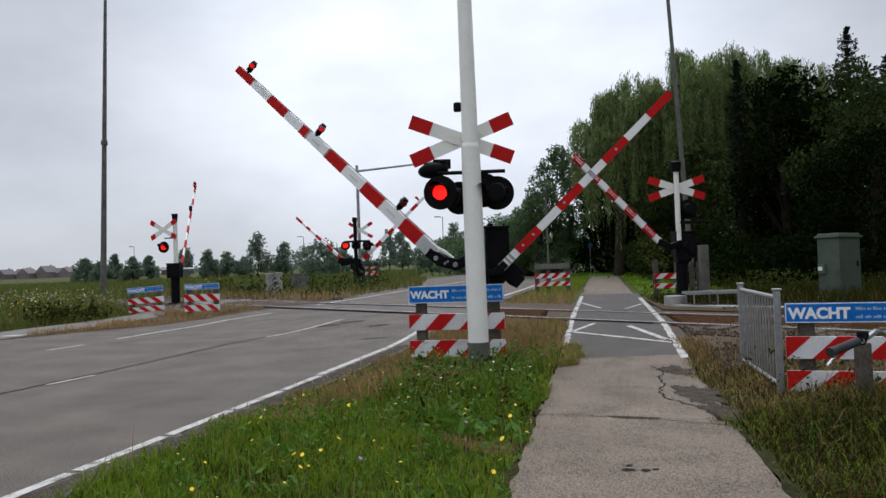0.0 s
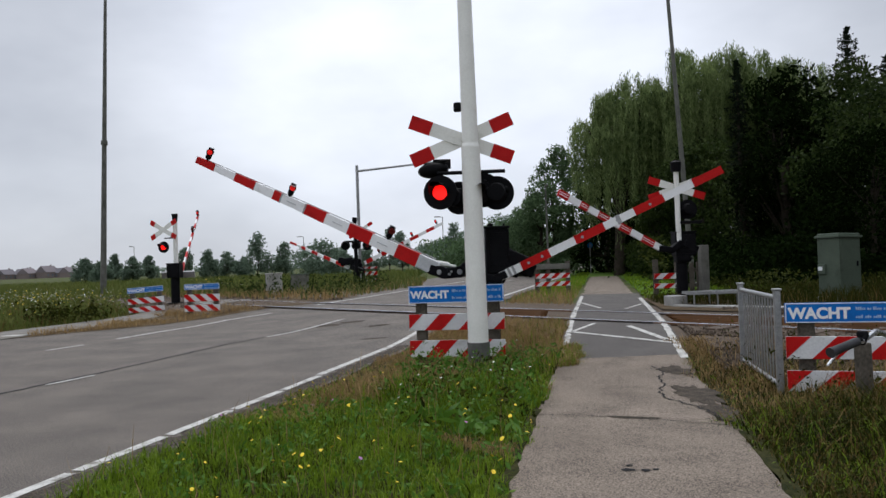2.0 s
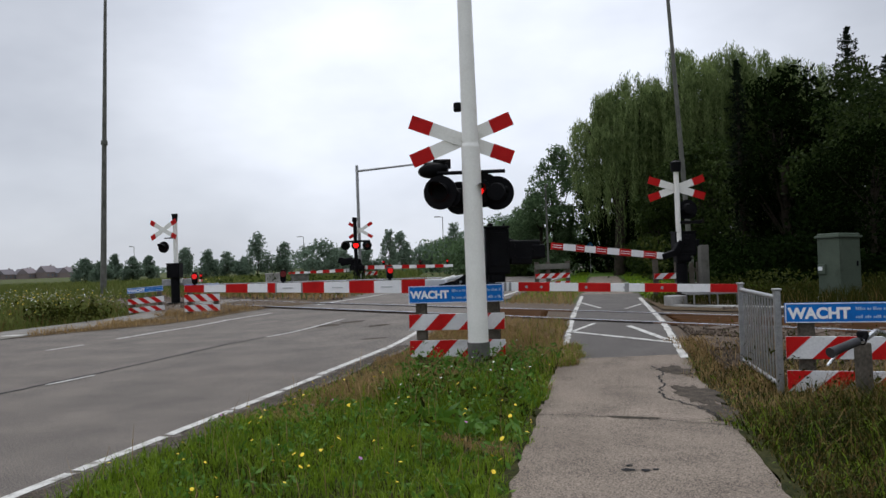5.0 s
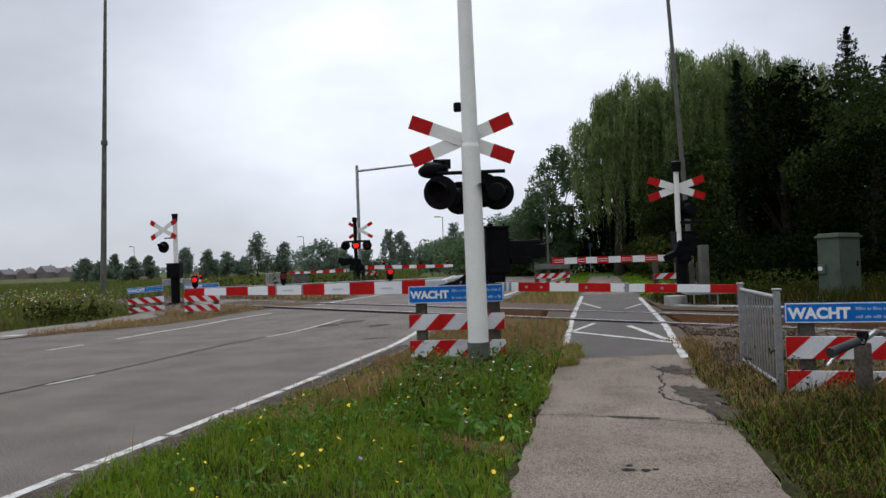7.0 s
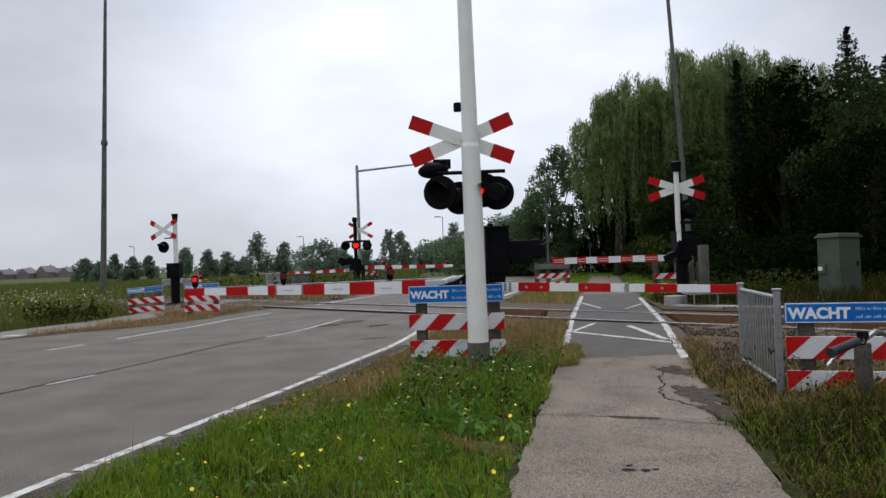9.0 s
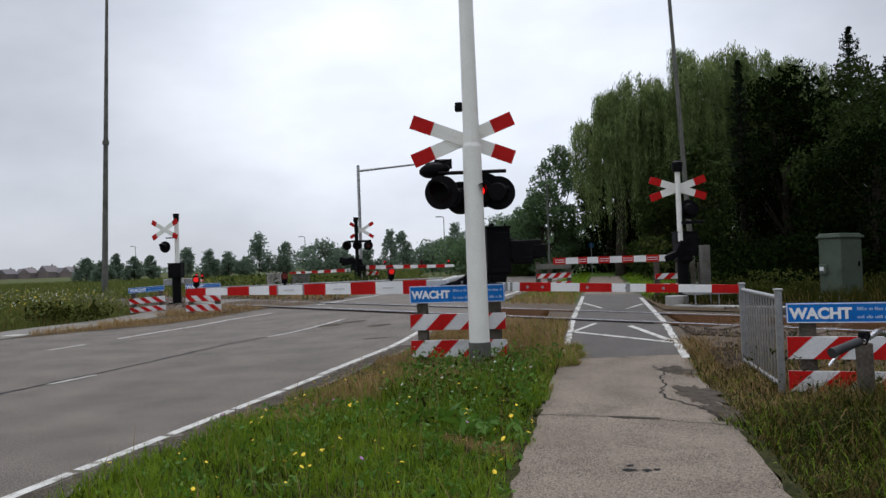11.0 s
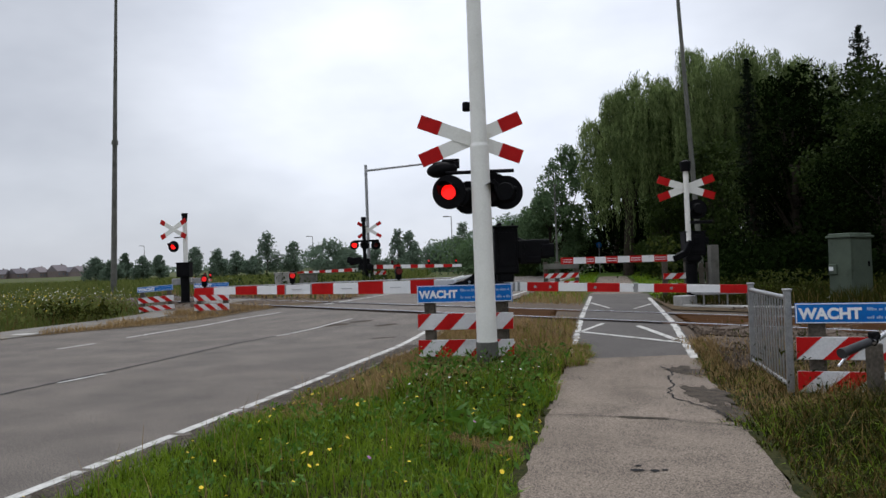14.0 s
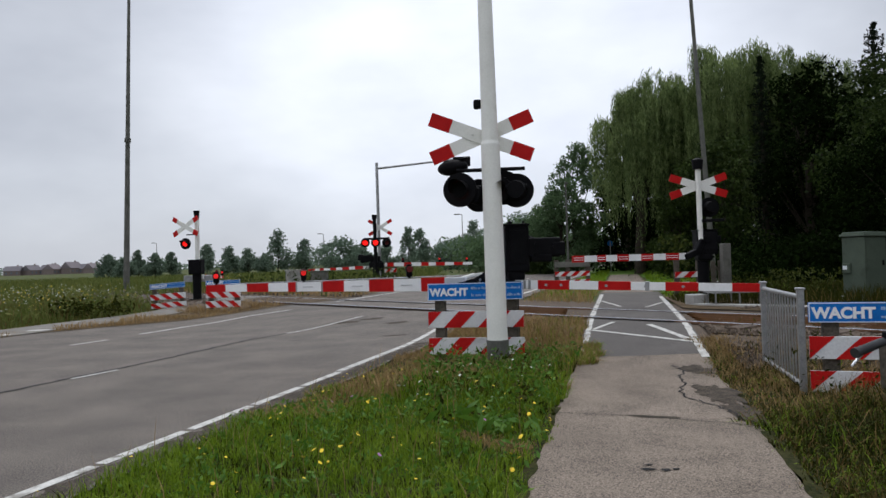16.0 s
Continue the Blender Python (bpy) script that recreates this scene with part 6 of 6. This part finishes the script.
h_ = GR.uniform(0.10, 0.34, len(x)) * np.clip(0.5 + near_edge * 0.8, 0.45, 1.15) * (0.5 + 0.8 * tuft(x, y, 2.3)) * np.where(y > 5.4, 0.75, 1.0)
# mostly darkened blades here, dimming the right-hand side through their colour
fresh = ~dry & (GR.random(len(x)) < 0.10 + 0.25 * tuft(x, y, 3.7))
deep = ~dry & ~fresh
blades("verge_grass", x[deep], y[deep], h_[deep], 0.010, 1.7, GRASS_DARK_SHADED, 5, "long tangled grass beside the path, darkened for the dim side")
blades("verge_grass", x[fresh], y[fresh], h_[fresh], 0.008, 1.7, GRASS, 24, "long green grass beside the path")
golden = dry & (y > 5.6) & (GR.random(len(x)) < 0.7)
dry = dry & ~golden
blades("dry_grass", x[dry], y[dry], h_[dry] * 1.1, 0.006, 1.6, GRASS_DRY, 6, "long brownish grass stems beside the path")
blades("dry_grass", x[golden], y[golden], h_[golden], 0.008, 1.0, STRAW, 46, "straw-coloured grass between path and track")
# beyond the track, beside the path and under the trees
x, y = scatter(26000, 4.5, 14, 12, 24, lambda x, y: (q_path(x, y) > np.where(y > 17.5, 3.9, 1.6)) & (s_track(x, y) > 13.2))
dry = GR.random(len(x)) < np.where(s_track(x, y) < 15.0, 0.16, 0.03)
h_ = GR.uniform(0.12, 0.42, len(x)) * (0.3 + tuft(x, y, 1.1))
# the trees' shade over this grass is put into its blade colour
blades("long_grass", x[~dry], y[~dry], h_[~dry], 0.016, 0.6, GRASS_DARK_SHADED, 7, "rank grass round the relay cabinet, darkened as under trees")
blades("dry_grass", x[dry], y[dry], h_[dry], 0.012, 0.7, GRASS_DRY, 8, "dry grass stems round the relay cabinet")
x, y = scatter(16000, -3, 6, 13, 30, lambda x, y: (q_path(x, y) < -0.1) & (q_road(x, y) > 0.6) & (s_track(x, y) > 12.9))
dry = GR.random(len(x)) < np.clip(1.1 - (s_track(x, y) - 12.9) * 0.16, 0.12, 0.95)
h_ = GR.uniform(0.08, 0.3, len(x))
blades("long_grass", x[~dry], y[~dry], h_[~dry], 0.016, 0.6, GRASS, 9, "green grass between road and path beyond the track")
blades("dry_grass", x[dry], y[dry], h_[dry], 0.014, 0.8, STRAW, 10, "dry grass beyond the track")
x, y = scatter(30000, 2, 16, 17.5, 60, lambda x, y: ((y > 24) & (q_path(x, y) < -0.1) & (q_road(x, y) > 0.6)) | ((q_path(x, y) > 1.6) & (q_path(x, y) < 5)))
blades("lawn", x, y, GR.uniform(0.06, 0.16, len(x)), 0.05, 0.6, GRASS, 11, "mown bright green grass along the far path")
# left verge and field
def r_road(x, y):
    a = radians(ROAD_T)
    return (x - ROAD_O[0]) * math.sin(a) + (y - ROAD_O[1]) * math.cos(a)


def left_verge(x, y):
    r = r_road(x, y)
    edge = np.clip(-8.2 + 0.56 * (r - 1.9), -8.7, -5.3)
    return (q_road(x, y) < edge - 0.08) & (q_road(x, y) > -8.9 + 0.3 * np.sin(y * 3)) & (s_track(x, y) < 9.6) & (tuft(x, y, 2.0) > 0.22 - 0.02 * r)


x, y = scatter(70000, -13, -1, 12, 26, left_verge)
blades("dry_grass", x, y, GR.uniform(0.05, 0.24, len(x)) * (0.3 + tuft(x, y, 3.0)), 0.013, 0.9, STRAW, 12, "dry grass between pavement and road")
fld = lambda x, y: (q_road(x, y) < -10.4 + 0.15 * np.sin(y * 2)) & ((s_track(x, y) < 8.4) | (s_track(x, y) > 13.2))
x, y = scatter(60000, -26, -7, 11, 32, fld)
dry = GR.random(len(x)) < 0.22
h_ = GR.uniform(0.15, 0.5, len(x)) * np.clip(0.4 - 0.5 * (q_road(x, y) + 10.4), 0.3, 1.1) * (0.5 + 0.7 * tuft(x, y, 0.9))
blades("field_grass", x[~dry], y[~dry], h_[~dry], 0.022, 0.6, GRASS_FIELD, 13, "tall wild grass in the field")
blades("dry_grass", x[dry], y[dry], h_[dry] * 1.1, 0.014, 0.6, GRASS_DRY, 14, "dry seed stems in the field")
x, y = scatter(40000, -75, -2, 30, 85, lambda x, y: q_road(x, y) < -7.5)
blades("field_grass", x, y, GR.uniform(0.2, 0.65, len(x)), 0.07, 0.5, GRASS_FIELD, 15, "tall wild grass across the field")
x, y = scatter(16000, -14, -1, 17, 45, lambda x, y: (q_road(x, y) < -5.5) & (s_track(x, y) > 12.4))
dry = GR.random(len(x)) < np.where(s_track(x, y) < 14.8, 0.85, 0.3)
h_ = GR.uniform(0.1, 0.4, len(x))
blades("dry_grass", x[dry], y[dry], h_[dry], 0.03, 0.7, STRAW, 16, "dry grass beside the far road")
blades("field_grass", x[~dry], y[~dry], h_[~dry] * 1.3, 0.03, 0.7, GRASS_FIELD, 26, "green grass beyond the track")


def weeds(name, n, area, keep, size, zr, material, seed, label, droop=-0.6):
    x, y = scatter(n, *area, keep)
    g = np.random.default_rng(seed)
    k = np.repeat(np.arange(len(x)), 7)
    p = np.stack([x[k] + g.normal(size=len(k)) * size * 0.7, y[k] + g.normal(size=len(k)) * size * 0.7, np.zeros(len(k))], -1)
    p[:, 2] = height(p[:, 0], p[:, 1]) + g.uniform(zr[0], zr[1], len(k)) * (0.5 + g.random(len(x)))[k]
    v, f = leaf_quads(p, size * g.uniform(0.5, 1.3, len(k)), g, droop, 0.42)
    mesh_thing(name, v, f, material, label, "weeds", "stuff")


weeds("weeds", 300, (-0.5, 1.5, 6.0, 9.0), lambda x, y: mid(x, y) & (q_road(x, y) > 0.9), 0.06, (0.03, 0.22), BROADLEAF, 31, "broad-leaved weeds round the signal pole")
weeds("weeds", 330, (-1.9, 1.2, 3.4, 6.6), mid, 0.055, (0.02, 0.07), BROADLEAF, 32, "low clover and plantain in the verge")
weeds("weeds", 420, (1.8, 5.5, 3.0, 9.5), lambda x, y: rgt(x, y) & (q_path(x, y) > 1.9), 0.045, (0.05, 0.35), GRASS_DARK_SHADED, 33, "dark weeds in the long grass beside the boards")
weeds("weeds", 1400, (-24, -9, 13, 30), fld, 0.14, (0.1, 0.5), GRASS_FIELD, 34, "tangled weeds in the field")
weeds("weeds", 900, (-10, -2.5, 21, 34), lambda x, y: (q_road(x, y) < -5.6) & (s_track(x, y) > 12.9) & (tuft(x, y, 1.6) > 0.5), 0.15, (0.08, 0.6), LEAF_MID, 39, "dark shrubby weeds beyond the track")
weeds("field_bush", 150, (-11.5, -8.9, 18.6, 20.8), lambda x, y: (x + 10.1) ** 2 / 1.2 + (y - 19.6) ** 2 / 0.8 < 1.0, 0.15, (0.08, 0.42), GRASS_DARK_SHADED, 35, "bushy dark weeds beside the pavement")
weeds("weeds", 80, (-0.4, 1.35, 5.4, 8.4), lambda x, y: mid(x, y) & (q_road(x, y) > 1.1), 0.065, (0.03, 0.20), GRASS_DARK_SHADED, 36, "dark leafy weeds in the verge")
weeds("weeds", 380, (-1.2, 1.35, 4.4, 8.6), lambda x, y: mid(x, y) & (q_road(x, y) > 1.0) & (tuft(x, y, 3.1) > 0.45), 0.05, (0.04, 0.22), BROADLEAF, 37, "light leafy stems in the verge")
weeds("weeds", 34, (-0.4, 0.7, 4.8, 6.2), lambda x, y: mid(x, y) & ((x - 0.1) ** 2 + (y - 5.5) ** 2 < 0.10), 0.15, (0.05, 0.13), BROADLEAF, 38, "broad dock leaves in the verge")


def flowers(name, n, area, keep, zr, rad, material, seed, label):
    """Small flat flower heads, each a six-sided disc with a raised middle."""
    x, y = scatter(n, *area, keep)
    g = np.random.default_rng(seed)
    V, F = [], []
    for px, py in zip(x, y):
        z = float(height(px, py)) + g.uniform(*zr)
        q = rad * g.uniform(0.6, 1.3)
        b = len(V)
        t1, t2 = g.uniform(-0.7, 0.7, 2)
        V.append((px, py, z + q * 0.4))
        for i in range(6):
            a = i * math.pi / 3
            V.append((px + q * math.cos(a), py + q * math.sin(a), z + q * (t1 * math.cos(a) + t2 * math.sin(a))))
        F += [(b, b + 1 + i, b + 1 + (i + 1) % 6) for i in range(6)]
    mesh_thing(name, V, F, material, label, "flowers", "stuff")


flowers("yellow_flowers", 150, (-2.5, 1.4, 3.6, 8.0), lambda x, y: mid(x, y) & (q_road(x, y) > 0.5), (0.10, 0.19), 0.0125, FLOWER_Y, 51, "small yellow hawkbit flowers in the verge")
flowers("white_flowers", 46, (-0.6, 1.5, 5.2, 9.0), lambda x, y: mid(x, y) & (q_road(x, y) > 0.9), (0.14, 0.32), 0.012, FLOWER_W, 52, "white yarrow heads round the signal pole")
flowers("purple_flowers", 5, (-2.0, 1.0, 4.0, 6.5), mid, (0.08, 0.15), 0.011, FLOWER_P, 53, "small purple clover heads in the verge")
flowers("white_flowers", 2200, (-26, -9, 13, 34), fld, (0.35, 0.75), 0.015, FLOWER_W, 54, "white wild flowers in the field")
flowers("yellow_flowers", 1500, (-26, -9, 13, 34), fld, (0.35, 0.7), 0.018, FLOWER_Y, 55, "yellow wild flowers in the field")


def motions():
    """The arms fall until about 5 s and rest; added covers swing over the steady lenses to make them flash."""
    for arm, offset, yaw, rows, drop in ARMS:
        walk(arm, [(t, arm_pose(offset, yaw, a, drop)) for t, a in rows])
    for sh, base, on in LAMPS:
        rows, last = [], None
        steps = sorted({0.0, 16.0} | {t for p in (on + HALF_ON if on is MAIN_ON else on) for t in p})
        for t in steps:
            state = any(a <= t < b or (t == 16.0 and b == 16.0) for a, b in on)
            half = on is MAIN_ON and any(a <= t < b for a, b in HALF_ON)
            angle = -84.0 if state else -38.0 if half else 0.0
            if last is not None and t > 0.07 and last != angle:
                rows.append((t - 0.067, base @ pose(0, 0, 0, last)))
            rows.append((t, base @ pose(0, 0, 0, angle)))
            last = angle
        walk(sh, rows)


finish_arm(arm1, off1, 164, [(0, 44.2), (0.5, 38.95), (1, 34.3), (1.5, 29.9), (2, 25.5), (2.5, 21.1), (3, 16.9), (3.5, 12.75), (4, 8.66), (4.2, 6.95), (4.8, 2.1), (5.1, 0.5), (5.3, 0.23), (16, 0.23)], DROP1)
finish_arm(weight, W_OFF, 0, [(0, -44.0), (0.5, -38.77), (1, -34.14), (1.5, -29.76), (2, -25.38), (2.5, -21.0), (3, -16.82), (3.5, -12.69), (4, -8.62), (4.2, -6.92), (4.8, -2.09), (5.1, -0.5), (5.3, -0.23), (16, -0.23)])
finish_arm(arm2, off2, -12, [(0, 43.7), (0.5, 38.4), (1, 33.45), (1.5, 28.6), (2, 23.8), (2.5, 19.1), (3, 14.3), (3.5, 9.7), (4, 5.27), (4.2, 3.7), (4.8, -1.2), (5.1, -2.17), (16, -2.17)], DROP2)
finish_arm(arm3, off3, 198.7, [(0, 42.3), (0.5, 37.7), (1, 33.6), (1.5, 30.3), (2, 26.9), (2.5, 23.4), (3, 20.1), (3.5, 16.8), (4, 13.3), (4.2, 11.9), (5.3, 4.0), (5.8, 0.9), (6.1, 0.39), (16, 0.39)], DROP3)
finish_arm(arm4, off4, 102, [(0, 34.2), (1, 28.8), (2, 23.0), (3, 16.8), (3.5, 12.8), (4, 7.5), (4.2, 5.4), (4.8, -0.4), (5.1, -1.0), (16, -1.0)])
finish_arm(arm5, off5, 138, [(0, 32.5), (0.5, 28.8), (1, 25.2), (2, 17.3), (3.5, 7.2), (4, 4.0), (4.6, 0.0), (4.9, -0.8), (16, -0.8)])
finish_arm(arm6, off6, 354, [(0, 43.2), (1, 34.2), (2, 24.6), (3, 14.2), (3.5, 9.0), (4, 4.1), (4.2, 2.5), (4.8, -0.5), (5.1, -0.9), (16, -0.9)])
motions()
